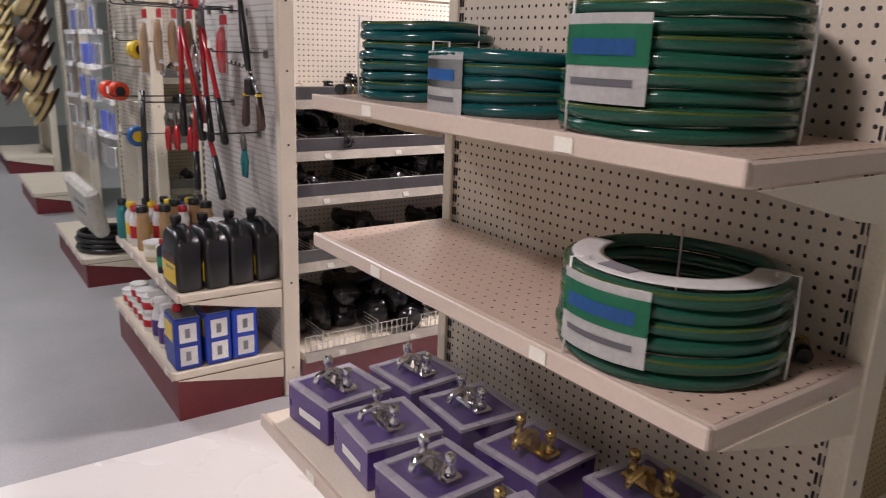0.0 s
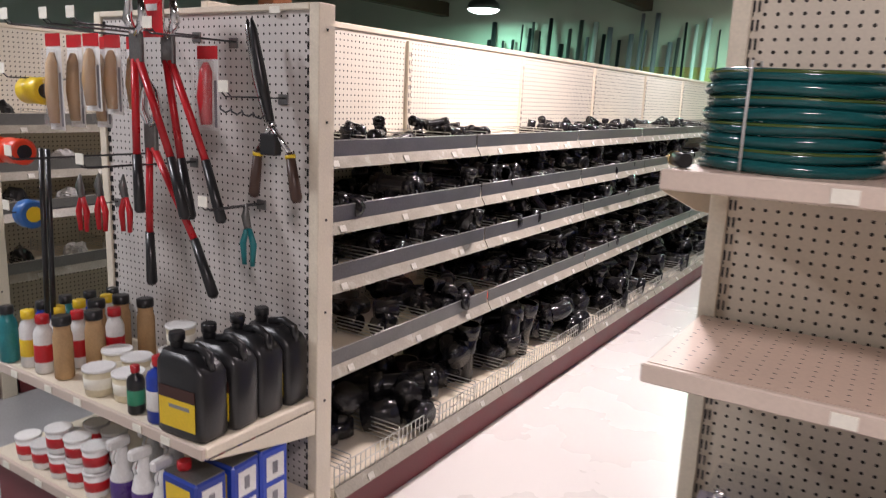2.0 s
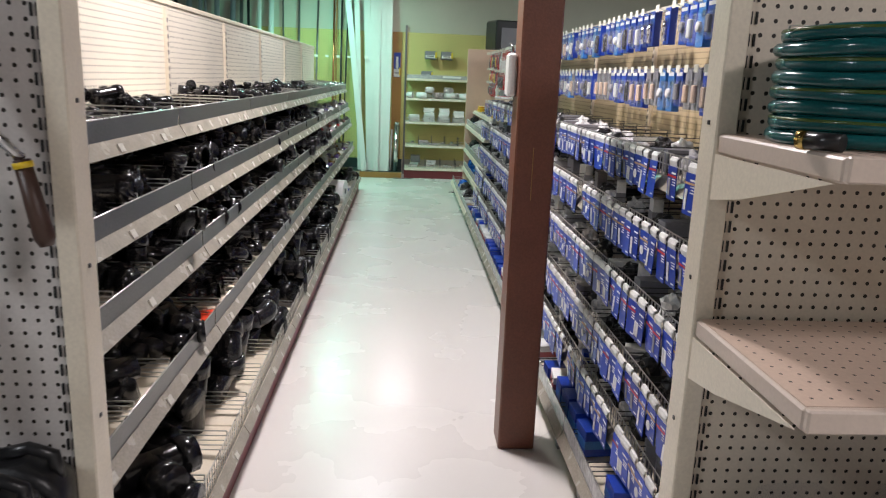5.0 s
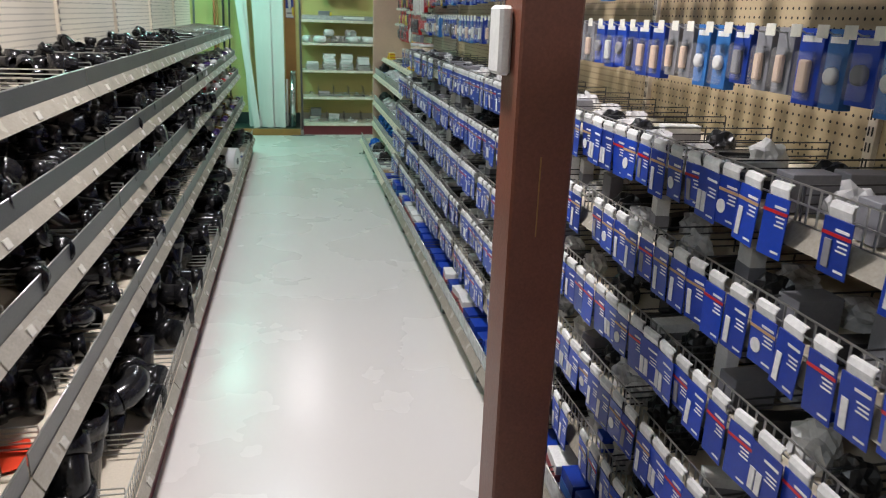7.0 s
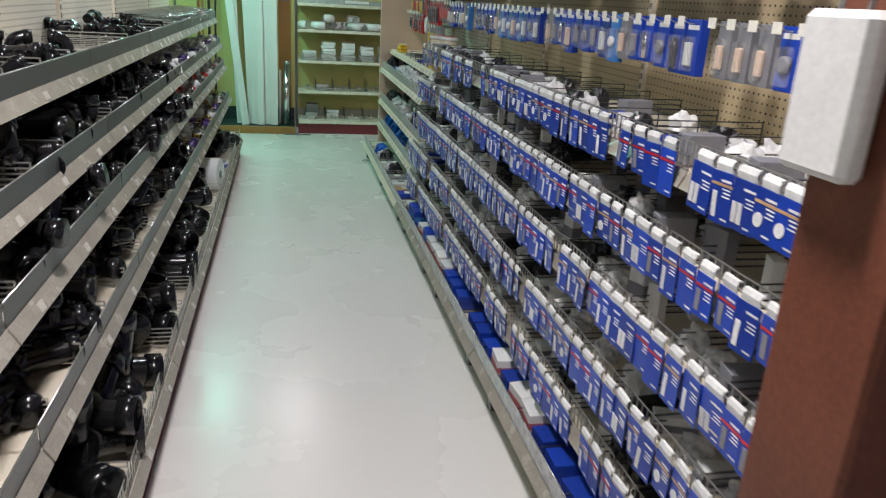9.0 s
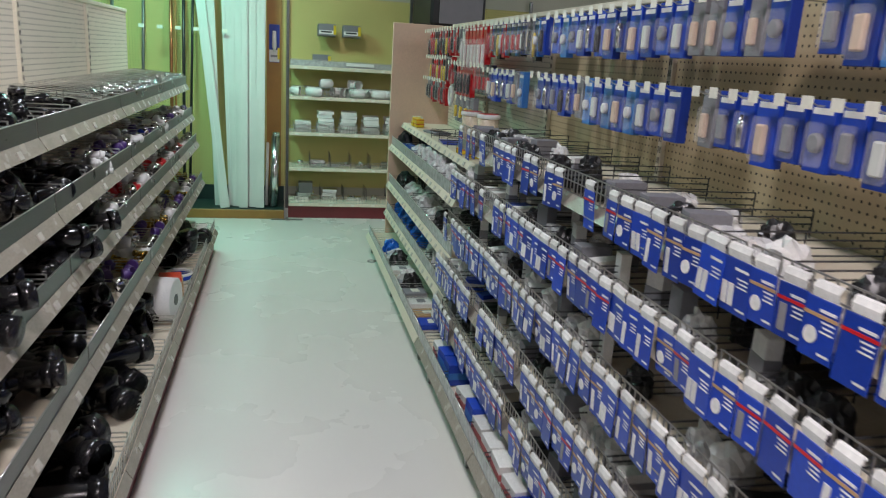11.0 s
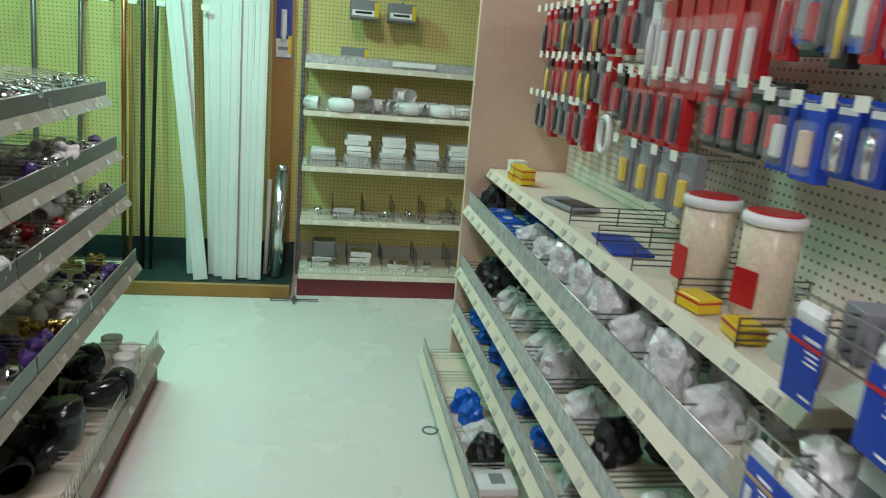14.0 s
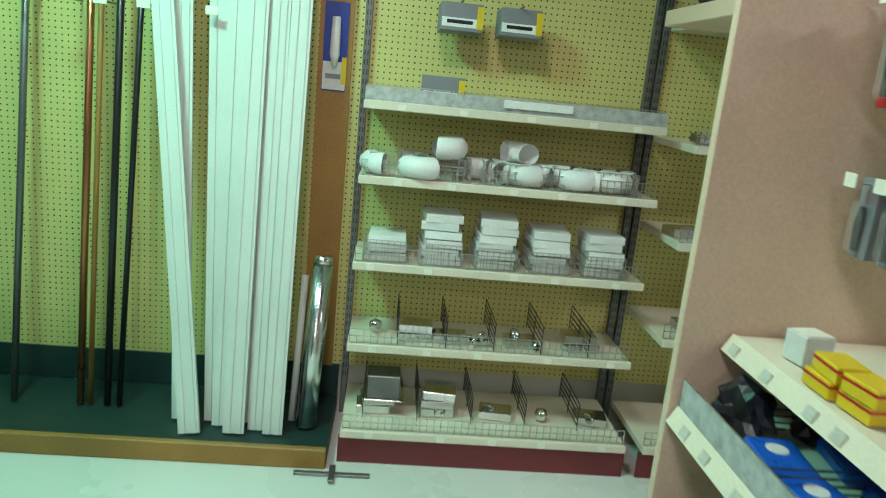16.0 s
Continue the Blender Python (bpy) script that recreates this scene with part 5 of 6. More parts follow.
for y, z, x, r, w, material, label in ((3.84, 1.46, 0.88, 0.045, 0.11, M_YELLOW, "yellow twine spool hanging on a hook"), (3.86, 1.27, 0.74, 0.042, 0.09, M_ORANGE, "orange-red twine spool hanging on a hook"), (3.76, 1.27, 0.76, 0.042, 0.09, M_ORANGE, "orange-red twine spool hanging on a hook"), (3.9, 1.04, 0.86, 0.05, 0.05, M_LTBLUE, "blue tape roll hanging on a hook")):
    s = thing("twine_spool", label, "spool", "spools", at=(x, y, z))
    part("winding", tube(bmesh.new(), [(0, -w / 2, 0), (0, -w / 2 + 0.004, 0), (0, 0, 0), (0, w / 2 - 0.004, 0), (0, w / 2, 0)], [r * 0.8, r, r * 0.96, r, r * 0.8], 20), material, s)
    part("core_label", tube(bmesh.new(), [(-0.0, -w / 2 - 0.002, 0), (0, -w / 2 - 0.0005, 0)], r * 0.55, 14), M_YELLOW if material is M_LTBLUE else M_BLACK, s)
for y in (3.84, 3.8):
    rod = single("hoe", tube(bmesh.new(), [(0.86, y, 0.6), (0.88, y, 1.27)], 0.009, 8), M_BLACK, "long black tool handle hanging from hook", "garden tool")

single("bay_sticker", boxes((1.183, 3.02, 1.722, 1.1855, 3.065, 1.742)), M_PAPER, "small white sticker on the rim of the shelving end", "sticker")
TOP, LOWER = 0.522, 0.192


def jug():
    j = thing("oil_jug", "black plastic gallon jug with a yellow label", "jug", "oil jugs")
    bm = bmesh.new()
    prof = [((0.05, 0.09), 0.0), ((0.055, 0.095), 0.01), ((0.055, 0.095), 0.19), ((0.052, 0.085), 0.215), ((0.04, 0.055), 0.245)]
    rings = []
    for (a, b), z in prof:
        ring = []
        for i in range(20):
            q = 2 * math.pi * i / 20
            c, s = math.cos(q), math.sin(q)
            ring.append(bm.verts.new((a * math.copysign(abs(c) ** 0.35, c), b * math.copysign(abs(s) ** 0.35, s) + (0.025 if z > 0.2 else 0) * (z - 0.2) / 0.045, z)))
        rings.append(ring)
    for A, B in zip(rings, rings[1:]):
        for i in range(20):
            bm.faces.new((A[i], A[(i + 1) % 20], B[(i + 1) % 20], B[i])).smooth = True
    bm.faces.new(rings[0][::-1])
    bm.faces.new(rings[-1])
    part("body", bm, M_BLACK, j)
    part("handle", tube(bmesh.new(), [(0, -0.075, 0.2), (0, -0.07, 0.245), (0, -0.03, 0.262), (0, 0.02, 0.25)], [0.014, 0.013, 0.012, 0.013], 10), M_BLACK, j)
    part("neck", lathe(bmesh.new(), [(0.019, 0.235), (0.019, 0.262), (0.018, 0.264)], 14, at=(0, 0.055, 0)), M_BLACK, j)
    part("screw_cap", lathe(bmesh.new(), [(0.022, 0.2645), (0.023, 0.266), (0.023, 0.288), (0.02, 0.291)], 16, at=(0, 0.055, 0)), M_BLACK, j)
    lab = part("label", boxes((-0.0575, -0.07, 0.03, -0.0555, 0.07, 0.115)), M_YELLOW, j, "yellow paper label")
    part("label_top", boxes((-0.0575, -0.07, 0.1152, -0.0555, 0.07, 0.15)), mat("dark_brown_print", (0.05, 0.015, 0.01), 0.4), j, "dark brown printed band")
    part("print_bar", boxes((-0.0588, -0.05, 0.09, -0.0577, 0.03, 0.1)), M_INK, lab)
    return j


j = jug()
j.matrix_basis = pose(0.80, 2.985, TOP, 0, 0, 4)
for k, (x, y, a) in enumerate(((0.91, 2.98, 6), (1.02, 2.985, 2), (1.125, 2.985, 8))):
    again(j, pose(x, y, TOP, 0, 0, a))


def bottle(name, label, r, h, body, capm, at, lab=None, neck=0.4, group="bottles"):
    b = thing(name, label, "bottle", group, at=at, rz=RND.uniform(-25, 25))
    part("body", lathe(bmesh.new(), [(r * 0.9, 0), (r, 0.004), (r, h * 0.68), (r * 0.85, h * 0.76), (r * neck, h * 0.82), (r * neck, h * 0.86)], 18), body, b)
    part("screw_cap", lathe(bmesh.new(), [(r * (neck + 0.08), h * 0.8605), (r * (neck + 0.12), h * 0.87), (r * (neck + 0.1), h), (r * neck * 0.8, h * 1.01)], 14), capm, b)
    if lab:
        part("label", lathe(bmesh.new(), [(r * 1.005, h * 0.2), (r * 1.015, h * 0.205), (r * 1.015, h * 0.5), (r * 1.005, h * 0.505)], 18), lab, b)
    return b


bottle("oil_bottle", "blue plastic oil bottle with red cap", 0.037, 0.2, M_BLUE, M_RED, (0.79, 3.12, TOP), M_PALE)
bottle("oil_bottle", "small blue plastic oil bottle with red cap", 0.033, 0.18, M_BLUE, M_RED, (0.88, 3.13, TOP), M_PALE)
bottle("oil_bottle", "small black oil bottle with red cap", 0.026, 0.15, M_BLACK, M_RED, (0.78, 3.22, TOP), M_LABELG)
CANS = [("teal spray can with a black cap", M_TEAL, M_BLACK, M_TEAL), ("white and yellow spray can with yellow cap", M_WHITE, M_YELLOW, M_YELLOW), ("white and red spray can with red cap", M_WHITE, M_RED, M_RED), ("tan cardboard tube with a black cap", M_TAN, M_BLACK, None), ("blue spray can with a black cap", M_BLUE, M_BLACK, M_PALE)]
spots = [(0.77, 3.93, 0), (0.79, 3.83, 1), (0.79, 3.74, 2), (0.8, 3.64, 3), (0.88, 3.9, 4), (0.88, 3.8, 1), (0.89, 3.7, 2), (0.9, 3.62, 3), (0.97, 3.91, 0), (0.97, 3.82, 1), (0.98, 3.73, 3), (0.99, 3.64, 2), (1.06, 3.9, 4), (1.07, 3.81, 1), (1.07, 3.72, 3), (1.1, 3.62, 3), (1.14, 3.88, 0)]
for x, y, k in spots:
    t, bodym, capm, lab = CANS[k]
    bottle("spray_can" if k != 3 else "caulk_tube", t, 0.031, 0.2 if k != 3 else 0.215, bodym, capm, (x, y, TOP), lab, 0.62 if k != 3 else 0.85, "spray cans")


def pot(name, label, r, h, body, lid, at, band=None, proto=None):
    p = thing(name, label, "tub", "tubs and pots", at=at, rz=RND.uniform(0, 360))
    part("body", lathe(bmesh.new(), [(r * 0.86, 0), (r * 0.88, 0.003), (r * 0.97, h * 0.88)], 20), body, p)
    part("lid", lathe(bmesh.new(), [(r, h * 0.8805), (r * 1.03, h * 0.89), (r * 1.03, h * 0.98), (r * 0.9, h), (r * 0.88, h * 0.97)], 20), lid, p)
    if band:
        part("label", lathe(bmesh.new(), [(r * 0.92, h * 0.25), (r * 0.935, h * 0.255), (r * 0.965, h * 0.65), (r * 0.95, h * 0.655)], 20), band, p)
    return p


CREAMY = mat("cream_tub_plastic", (0.62, 0.55, 0.38), 0.35)
tub = pot("putty_tub", "cream plastic putty tub with printed label", 0.05, 0.09, CREAMY, M_WHITE, (0.8, 3.44, TOP), M_PAPER)
for x, y, z in ((0.83, 3.33, TOP), (0.93, 3.43, TOP), (0.95, 3.3, TOP), (1.05, 3.4, TOP), (1.06, 3.27, TOP), (1.06, 3.37, TOP + 0.091), (0.93, 3.54, TOP)):
    again(tub, pose(x, y, z, 0, 0, RND.uniform(0, 360)))
tub = pot("white_pot", "small white plastic pot with red printed label", 0.042, 0.085, M_WHITE, M_WHITE, (0.76, 3.42, LOWER), M_RED)
for x, y, z in ((0.76, 3.52, LOWER), (0.76, 3.62, LOWER), (0.86, 3.42, LOWER), (0.86, 3.52, LOWER), (0.86, 3.62, LOWER), (0.76, 3.42, LOWER + 0.086), (0.76, 3.52, LOWER + 0.086), (0.86, 3.47, LOWER + 0.086), (0.76, 3.73, LOWER), (0.86, 3.73, LOWER), (0.76, 3.83, LOWER), (0.76, 3.63, LOWER + 0.086), (0.86, 3.57, LOWER + 0.086)):
    again(tub, pose(x, y, z, 0, 0, RND.uniform(0, 360)))

sp = thing("spray_bottle", "white trigger spray bottle with purple label", "bottle", "trigger sprays", at=(0.77, 3.29, LOWER))
part("body", lathe(bmesh.new(), [(0.036, 0), (0.04, 0.004), (0.04, 0.1), (0.03, 0.14), (0.017, 0.185), (0.015, 0.2)], 18), M_WHITE, sp)
part("label", lathe(bmesh.new(), [(0.0402, 0.02), (0.0408, 0.021), (0.0408, 0.095), (0.0402, 0.096)], 18), M_PURPLE, sp)
part("spray_head", boxes((-0.05, -0.012, 0.2005, 0.025, 0.012, 0.235), bevel=0.006), M_WHITE, sp)
part("trigger", tube(bmesh.new(), [(-0.025, 0, 0.2), (-0.035, 0, 0.175), (-0.03, 0, 0.155)], 0.005, 8), M_WHITE, sp)
for x, y in ((0.77, 3.18), (0.77, 3.08), (0.88, 3.29), (0.88, 3.18)):
    again(sp, pose(x, y, LOWER, 0, 0, RND.uniform(-20, 20)))

can = thing("solvent_can", "blue and yellow rectangular metal can with red cap", "can", "rectangular cans", at=(0.775, 2.955, LOWER))
part("body", boxes((-0.055, -0.075, 0, 0.055, 0.075, 0.225), bevel=0.008), M_BLUE, can)
part("top_plate", boxes((-0.05, -0.07, 0.2252, 0.05, 0.07, 0.228)), M_GALV, can)
part("screw_cap", lathe(bmesh.new(), [(0.02, 0.2285), (0.021, 0.23), (0.021, 0.25), (0.018, 0.253)], 14, at=(-0.01, 0.03, 0)), M_RED, can)
part("shield_label", boxes((-0.0565, -0.05, 0.12, -0.0552, 0.055, 0.2), bevel=0.0004), M_YELLOW, can, "yellow shield label")
for z0 in (0.02, 0.12):
    part("picture_panel", boxes((-0.035, -0.0765, z0, 0.035, -0.0752, z0 + 0.08)), M_PALE, can)
    part("picture_print", boxes((-0.012, -0.0778, z0 + 0.02, 0.008, -0.0767, z0 + 0.06)), M_INK, can)
for x, a in ((0.9, 3), (1.02, -2)):
    again(can, pose(x, 2.955, LOWER, 0, 0, a))

# ---- next aisles beyond the tool end ----
for i in range(2):
    again(LBAY, pose(1.28 + i * LSTEP, 5.5, 0))
    for z, d in LEFT:
        for k in range(4):
            put([GREYBAG, DARKBAG, BLUEBAG][0 if k % 3 else 1:][:1], pose(1.28 + i * LSTEP + 0.15 + k * 0.29, 5.5 - d + 0.12, z + 0.004, 0, 0, RND.uniform(0, 360)))


def clear_pack(material, label):
    p = thing("hanging_pack", label, "pack", "packs on hooks")
    part("film", boxes((-0.016, -0.08, -0.2, 0.016, 0.08, 0.0), bevel=0.01), M_CLEAR, p)
    part("packed_item", boxes((-0.008, -0.06, -0.18, 0.008, 0.06, -0.05), bevel=0.006), material, p)
    part("header", boxes((-0.013, -0.08, 0.001, 0.013, 0.08, 0.03)), M_PALE, p)
    part("hook", tube(bmesh.new(), [(0.3, 0, 0.02), (-0.04, 0, 0.02)], 0.0025, 5), M_WIRE, p)
    return p


def straw_hat(label, material):
    h = thing("hat", label, "hat", "hats on hooks")
    part("crown", lathe(bmesh.new(), [(0.095, 0), (0.09, 0.06), (0.075, 0.1), (0.03, 0.115)], 20), material, h)
    part("brim", lathe(bmesh.new(), [(0.096, -0.002), (0.16, -0.02), (0.185, -0.015), (0.16, -0.012), (0.098, 0.006)], 24), material, h)
    part("band", lathe(bmesh.new(), [(0.0955, 0.008), (0.0975, 0.009), (0.0955, 0.028), (0.093, 0.029)], 20), M_BLACK, h)
    return h


STRAW = mat("woven_straw", (0.55, 0.42, 0.2), 0.7, vary=0.25, scale=60)
BROWNFELT = mat("brown_felt", (0.12, 0.05, 0.03), 0.8, vary=0.2)
PACKS = [clear_pack(M_INK, "clear polythene pack of dark goods on hook"), clear_pack(M_STEEL, "clear polythene pack of grey goods on hook"), clear_pack(M_BLUE, "clear polythene pack of blue goods on hook")]
HATS = [straw_hat("straw hat hanging on a display hook", STRAW), straw_hat("brown felt hat hanging on a display hook", BROWNFELT)]
for n, y0 in enumerate((4.9, 7.3, 9.7)):
    e = end_cap("shelving_end", "cream pegboard shelving end crowded with hanging packs", 1.15, 2.1, M_PEG_H, [(0.16, 0.5, M_CREAM)])
    e.matrix_basis = pose(1.2, y0, 0)
    for z in (1.95, 1.74, 1.53, 1.32, 1.11, 0.9):
        for k in range(6):
            if n == 0:
                put(PACKS, pose(RND.uniform(0.85, 0.98), y0 + 0.1 + k * 0.19, z, 0, 0, RND.uniform(-12, 12)))
            elif k % 2 == 0:
                put(HATS, pose(0.86 + 0.05 * (k % 3), y0 + 0.15 + k * 0.19, z, 0, -60, 0))
bagk = thing("paper_sack", "grey-white printed paper sack tilted on a pipe coil", "sack", at=(0.82, 5.12, 0.31), rz=8)
bagk.matrix_basis = pose(0.82, 5.12, 0.31, 12, -14, 8)
part("sack", boxes((-0.045, -0.19, 0, 0.045, 0.19, 0.34), bevel=0.025), M_TAG, bagk)
part("print_block", boxes((-0.049, -0.09, 0.2, -0.0455, 0.06, 0.23), (-0.049, -0.09, 0.15, -0.0455, 0.03, 0.165)), M_INK, bagk)
hc = thing("black_pipe_coil", "loose coil of black plastic pipe on base shelf", "pipe coil", at=(0.92, 5.15, 0.163))
for k in range(4):
    part("loop", tube(bmesh.new(), [((0.2 - 0.012 * (k % 2)) * math.cos(a), (0.2 - 0.01 * k) * math.sin(a), 0.018 + 0.03 * k) for a in np.linspace(0, 2 * math.pi, 32, endpoint=False)], 0.016, 8, closed=True), M_BLACK, hc)
for o in PACKS + HATS:
    if id(o) not in used:
        for q in list(o.children_recursive) + [o]:
            bpy.data.objects.remove(q)

# ---- end wall: boards, pipes and wall goods ----
def leaning(name, label, cat, group, w, d, h, x0, y0, x1, y1, material, round_=False):
    """A long piece stood on the platform at (x0, y0), its top against the wall at (x1, y1)."""
    top = math.sqrt(max(0.01, h * h - (x1 - x0) ** 2 - (y1 - y0) ** 2))
    a, b = Vector((x0, y0, 0.055 + d * 0.1)), Vector((x1, y1, 0.055 + top))
    zax = (b - a).normalized()
    xax = Vector((1, 0, 0)) - zax * zax.x
    xax.normalize()
    yax = zax.cross(xax)
    m = Matrix((xax, yax, zax)).transposed().to_4x4()
    m.translation = a
    if round_:
        bm = tube(bmesh.new(), [(0, 0, 0), (0, 0, h)], w / 2, 12)
    else:
        bm = boxes((-d / 2, -w / 2, 0, d / 2, w / 2, h), (-d / 2 - 0.006, -w / 2 + 0.012, 0.001, -d / 2 + 0.002, -w / 2 + 0.03, h - 0.001), (-d / 2 - 0.006, w / 2 - 0.03, 0.001, -d / 2 + 0.002, w / 2 - 0.012, h - 0.001))
    return single(name, bm, material, label, cat, group, m)


for y0, y1, w, x0 in ((2.95, 3.05, 0.075, 11.0), (2.885, 3.2, 0.085, 10.88), (2.81, 2.90, 0.09, 11.0), (2.715, 2.72, 0.085, 10.9), (2.775, 2.8, 0.08, 10.96), (2.6, 2.58, 0.08, 11.0), (2.67, 2.675, 0.08, 11.0), (2.63, 2.63, 0.07, 10.94), (2.56, 2.545, 0.08, 10.91)):
    leaning("trim_board", "tall white vinyl trim board leaning on the wall", "trim board", "white boards", w, 0.016, 2.82, x0, y0, 11.29, y1, M_TRIM)
for y0, y1, w, material, label in ((3.66, 3.6, 0.028, M_GALV, "tall grey steel pipe leaning on the wall"), (3.39, 3.37, 0.03, M_COPPER, "tall copper pipe leaning on the wall"), (3.35, 3.33, 0.022, M_OCHRE, "tall brown rod leaning on the wall"), (3.28, 3.255, 0.03, M_BLACK, "tall black pipe leaning on the wall"), (3.23, 3.16, 0.024, M_BLACK, "tall thin black pipe leaning on the wall"), (3.9, 3.88, 0.03, M_GALV, "tall grey steel pipe leaning on the wall"), (4.1, 4.12, 0.026, M_GALV, "tall grey steel pipe leaning on the wall")):
    leaning("stock_pipe", label, "pipe", "pipes against the wall", w, w, 2.6, 11.08, y0, 11.3, y1, material, True)
for k in range(26):
    y = 4.3 + k * 0.15 + RND.uniform(-0.04, 0.04)
    leaning("stock_pipe", RND.choice(("tall grey pipe in the wall rack", "long dark length of pipe in the wall rack")), "pipe", "pipes against the wall", RND.uniform(0.03, 0.09), 0.03, RND.uniform(2.4, 2.9), 11.0, y, 11.28, y + RND.uniform(-0.05, 0.05), RND.choice((M_GALV, M_BLACK, M_TRIM, M_INK, M_BLACK)), True)
for y in (3.14, 2.885, 3.3, 3.46, 3.62, 3.95):
    h = thing("wall_hook", "grey wire hook with white tag on pegboard", "hook", "wall hooks", at=(11.343, y, 1.7))
    part("wire", tube(bmesh.new(), [(0, 0, 0), (-0.22, 0, 0.0), (-0.235, 0, 0.015)], 0.004, 6), M_GALV, h)
    part("tag", boxes((-0.24, -0.025, -0.012, -0.237, 0.025, 0.02)), M_PAPER, h)
duct = thing("metal_duct", "bright galvanised round duct standing by the wall", "duct", at=(11.0, 2.42, 0.056))
part("barrel", tube(bmesh.new(), [(0, 0.015, 0), (0.1, -0.01, 0.68)], 0.043, 20), M_STEEL, duct)
part("seam", tube(bmesh.new(), [(-0.035, 0.04, 0.0), (0.065, 0.015, 0.68)], 0.005, 6), M_GALV, duct)
part("end_collar", tube(bmesh.new(), [(0.1002, -0.01, 0.6802), (0.106, -0.012, 0.72)], 0.039, 20), M_STEEL, duct)
single("short_pipe", tube(bmesh.new(), [(11.04, 2.5, 0.056), (11.2, 2.49, 0.66)], 0.015, 10), M_TRIM, "short white pipe leaning on the wall", "pipe")
cl = thing("cleaner_card", "blue and white carded bath cleaner on the wall", "card", at=(11.318, 2.43, 1.44))
part("card", boxes((-0.004, -0.05, 0.0, 0.0, 0.05, 0.36)), M_BLUE, cl)
part("tube_item", tube(bmesh.new(), [(-0.02, 0, 0.3), (-0.02, 0, 0.15), (-0.018, 0, 0.1)], [0.018, 0.022, 0.008], 10), M_PALE, cl)
part("lower_label", boxes((-0.007, -0.048, 0.005, -0.0045, 0.048, 0.12)), M_PALE, cl)
part("yellow_edge", boxes((-0.0085, -0.05, 0.03, -0.0072, -0.03, 0.14)), M_YELLOW, cl)
part("label_text_bar", boxes((-0.0085, -0.028, 0.05, -0.0072, 0.035, 0.07)), M_INK, cl)


def drain_box(at):
    d = thing("slim_drain_box", "black and white printed drain box with yellow end", "box", "drain boxes", at=at)
    part("carton", boxes((-0.05, -0.085, 0, 0.05, 0.085, 0.11), bevel=0.002), M_INK, d)
    part("white_panel", boxes((-0.0515, -0.06, 0.015, -0.0502, 0.08, 0.05)), M_PALE, d)
    part("print_bar", boxes((-0.053, -0.045, 0.028, -0.0517, 0.06, 0.042)), M_BLACK, d)
    part("yellow_end", boxes((-0.0515, -0.086, 0.012, -0.0502, -0.0605, 0.1)), M_YELLOW, d)
    return d


d0 = drain_box((11.14, 1.98, WLEVELS[4] + 0.004))
for y in (1.93, 1.69):
    again(d0, pose(11.21, y, 1.72, 0, 6, 4))
    single("wall_peg", tube(bmesh.new(), [(11.35, y, 1.835), (11.13, y, 1.84)], 0.004, 6), M_GALV, "grey wire peg holding a drain box", "hook")
single("shelf_label", boxes((10.968, 1.48, WLEVELS[4] + 0.02, 10.971, 1.75, WLEVELS[4] + 0.05)), M_PALE, "long white shelf label strip", "label")


def basket(w, d, h, at):
    b = thing("wire_basket", "small wire basket on the wall shelf", "basket", "wire baskets", at=at)
    for nm, length, x, y, a in (("front", w, -d / 2, -w / 2, 90), ("back", w, d / 2, -w / 2, 90), ("side", d, -d / 2, -w / 2, 0), ("side", d, -d / 2, w / 2, 0)):
        part(nm, wire_fence(length, h, 0.022), M_WIRE, b).matrix_basis = pose(x, y, 0.002, 0, 0, a)
    return b


bk = basket(0.17, 0.2, 0.085, (11.08, 2.16, WLEVELS[2] + 0.002))
for lv in (2, 3):
    for k in range(5):
        if lv == 2 and k == 0:
            continue
        again(bk, pose(11.08, 2.16 - k * 0.225, WLEVELS[lv] + 0.002))
WB = carton(0.18, 0.15, 0.032, M_WHITE, "white_fitting", "flat white plastic fitting stacked in a basket")
WB["group"], WB["category"] = "white plastic fittings", "fitting"
for k, stack in enumerate((3, 6, 6, 5, 5)):
    for s in range(stack):
        put([WB], pose(11.08, 2.16 - k * 0.225 + RND.uniform(-0.008, 0.008), WLEVELS[2] + 0.004 + s * 0.0345, 0, RND.uniform(-2, 2) if s else 0, RND.uniform(-5, 5)))
DOWN = data_of("downpipe_elbow", tube(bmesh.new(), arc((0, 0, 0), 0.066, 0, 110, 8), 0.044, 10, caps=False), M_WHITE)
dpts = np.array([v.co for v in DOWN.vertices])
for k in range(16):
    drop(DOWN, dpts, "downpipe_elbow", "white plastic gutter elbow in a wire basket", "pipe fitting", "white plastic fittings", 11.05 + RND.uniform(-0.04, 0.05), 2.18 - k * 0.07 + RND.uniform(-0.01, 0.01), WLEVELS[3] + 0.004 + (0.08 if k in (3, 4, 7) else 0), (radians(90), 0, RND.uniform(0, 6)))
for lv, dy in ((1, 0.2), (0, 0.23)):
    for k in range(5):
        single("wire_divider", wire_divider(0.34, 0.12), M_DARKWIRE, "dark wire shelf divider on the wall unit", "divider", "wall dividers", pose(10.97, W0 + 0.2 + k * dy, WLEVELS[lv] + 0.002, 0, 0, -90))
MB = carton(0.1, 0.14, 0.035, M_STEEL, "metal_plate_pack", "flat shiny metal vent plates stacked on shelf")
MB["group"] = "metal wall goods"
for y, lv, n in ((2.0, 1, 2), (1.86, 1, 1), (1.55, 1, 1), (1.3, 1, 2), (1.88, 0, 3), (1.62, 0, 1), (1.2, 0, 1), (2.15, 0, 2)):
    for s in range(n):
        put([MB], pose(11.06, y + RND.uniform(-0.01, 0.01), WLEVELS[lv] + 0.004 + s * 0.0375, 0, 0, RND.uniform(-8, 8)))
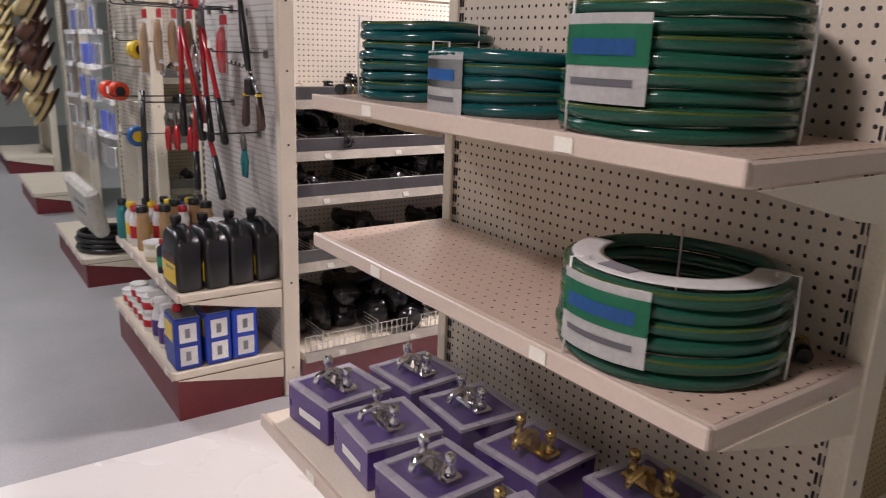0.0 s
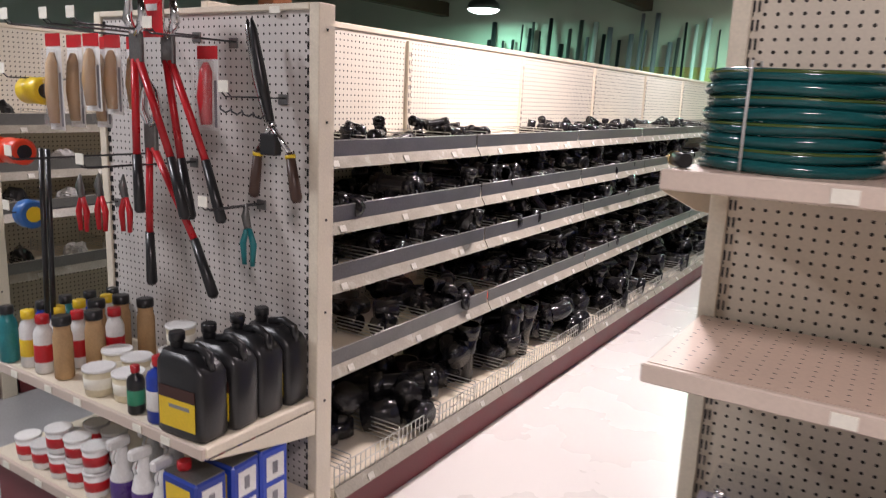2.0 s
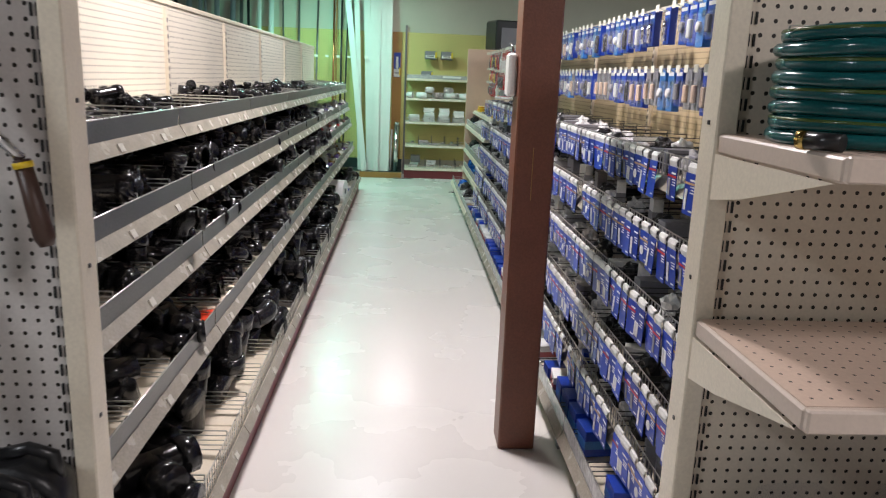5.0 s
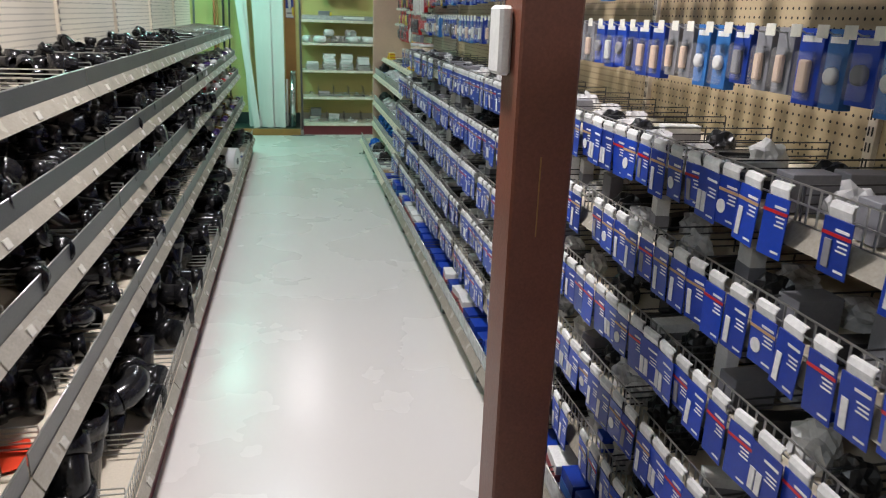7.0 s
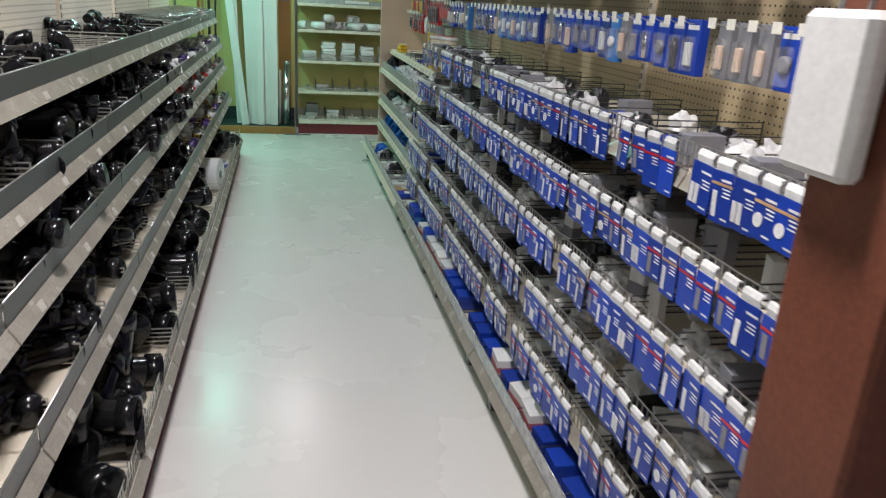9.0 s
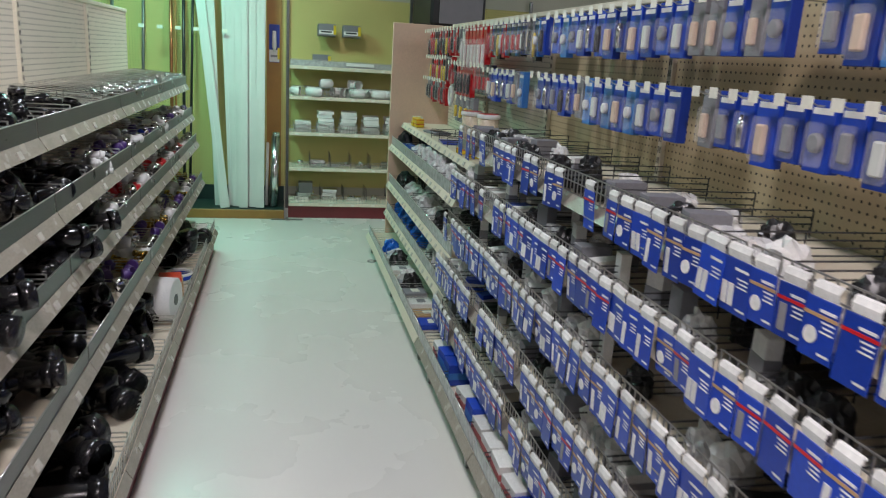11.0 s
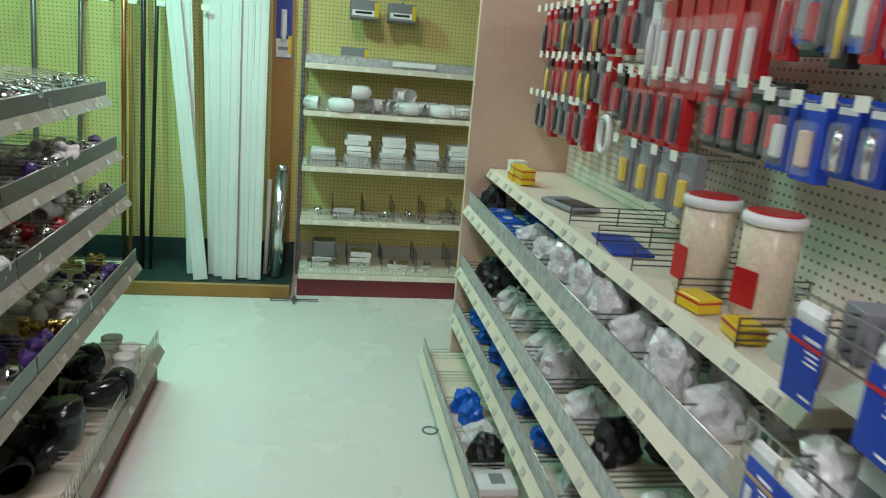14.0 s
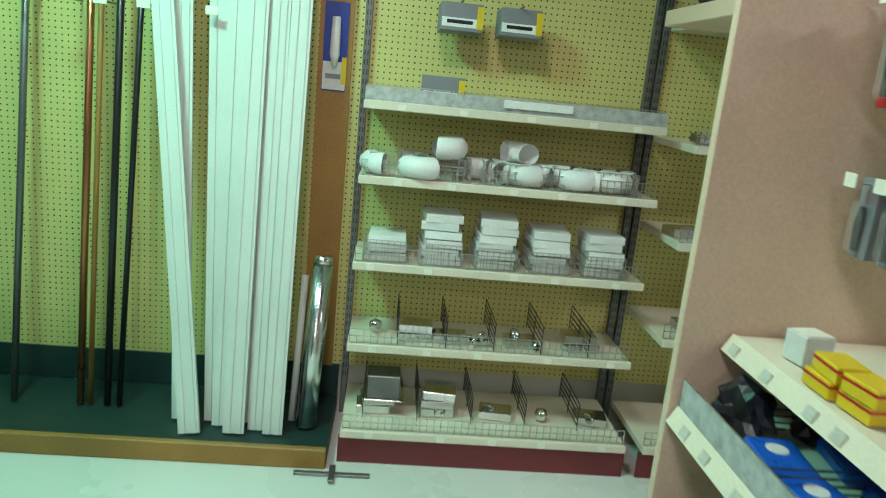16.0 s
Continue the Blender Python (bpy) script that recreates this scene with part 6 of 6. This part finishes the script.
for k in range(14):
    small_drop(RND.choice(("metal_elbow", "chrome_plug", "metal_tee")), 11.03 + RND.uniform(-0.03, 0.08), 1.2 + k * 0.075, WLEVELS[1 if k % 3 else 0] + 0.004, "metal wall goods")
tv = thing("leaning_vent", "grey metal vent box tilted on the bottom shelf", "vent", at=(11.06, 2.12, WLEVELS[0] + 0.08), rz=0)
part("vent_box", boxes((-0.06, -0.07, 0, 0.06, 0.07, 0.1), bevel=0.004), M_GALV, tv)
part("flange", boxes((-0.075, -0.085, -0.006, 0.075, 0.085, -0.0005), bevel=0.001), M_STEEL, tv)
for x, y, z in ((11.0, 0.9, 1.385), (11.05, 0.75, 1.385), (11.0, 0.95, 1.005), (11.0, 0.85, 0.605)):
    put([MB], pose(x, y, z, 0, 0, RND.uniform(-10, 10)))
xm = thing("floor_cross", "grey metal cross foot on the floor", "bracket", at=(10.76, 2.3, GROUND))
part("long_arm", boxes((-0.012, -0.15, 0, 0.012, 0.15, 0.012), bevel=0.002), M_GALV, xm)
part("short_arm", boxes((-0.07, -0.012, 0.0122, 0.05, 0.012, 0.02), bevel=0.002), M_GALV, xm)
bb = thing("dark_speaker_box", "dark grey tilted box on top of the shelving end", "box", at=(10.6, 0.85, 1.86), rz=15)
part("case", boxes((-0.2, -0.28, 0.0, 0.2, 0.28, 0.4), bevel=0.02), M_BLACK, bb)
part("grey_face", boxes((-0.21, -0.24, 0.02, -0.2005, 0.2, 0.3), bevel=0.003), M_INK, bb)
structure("cabinet_top", boxes((10.3, 0.4, 1.80, 10.9, 1.2, 1.857), bevel=0.004), M_PLY, "tan board ledge above the wall shelving", "ledge")
pr = thing("pull_ring", "small metal ring under the shelf front", "ring", at=(8.95, 1.69, 0.07))
part("ring", tube(bmesh.new(), [(0.03 * math.cos(a), 0.03 * math.sin(a), 0) for a in np.linspace(0, 2 * math.pi, 18, endpoint=False)], 0.004, 6, closed=True), M_GALV, pr)
part("shank", tube(bmesh.new(), [(0, -0.03, 0), (0, -0.09, 0.02)], 0.004, 6), M_GALV, pr)
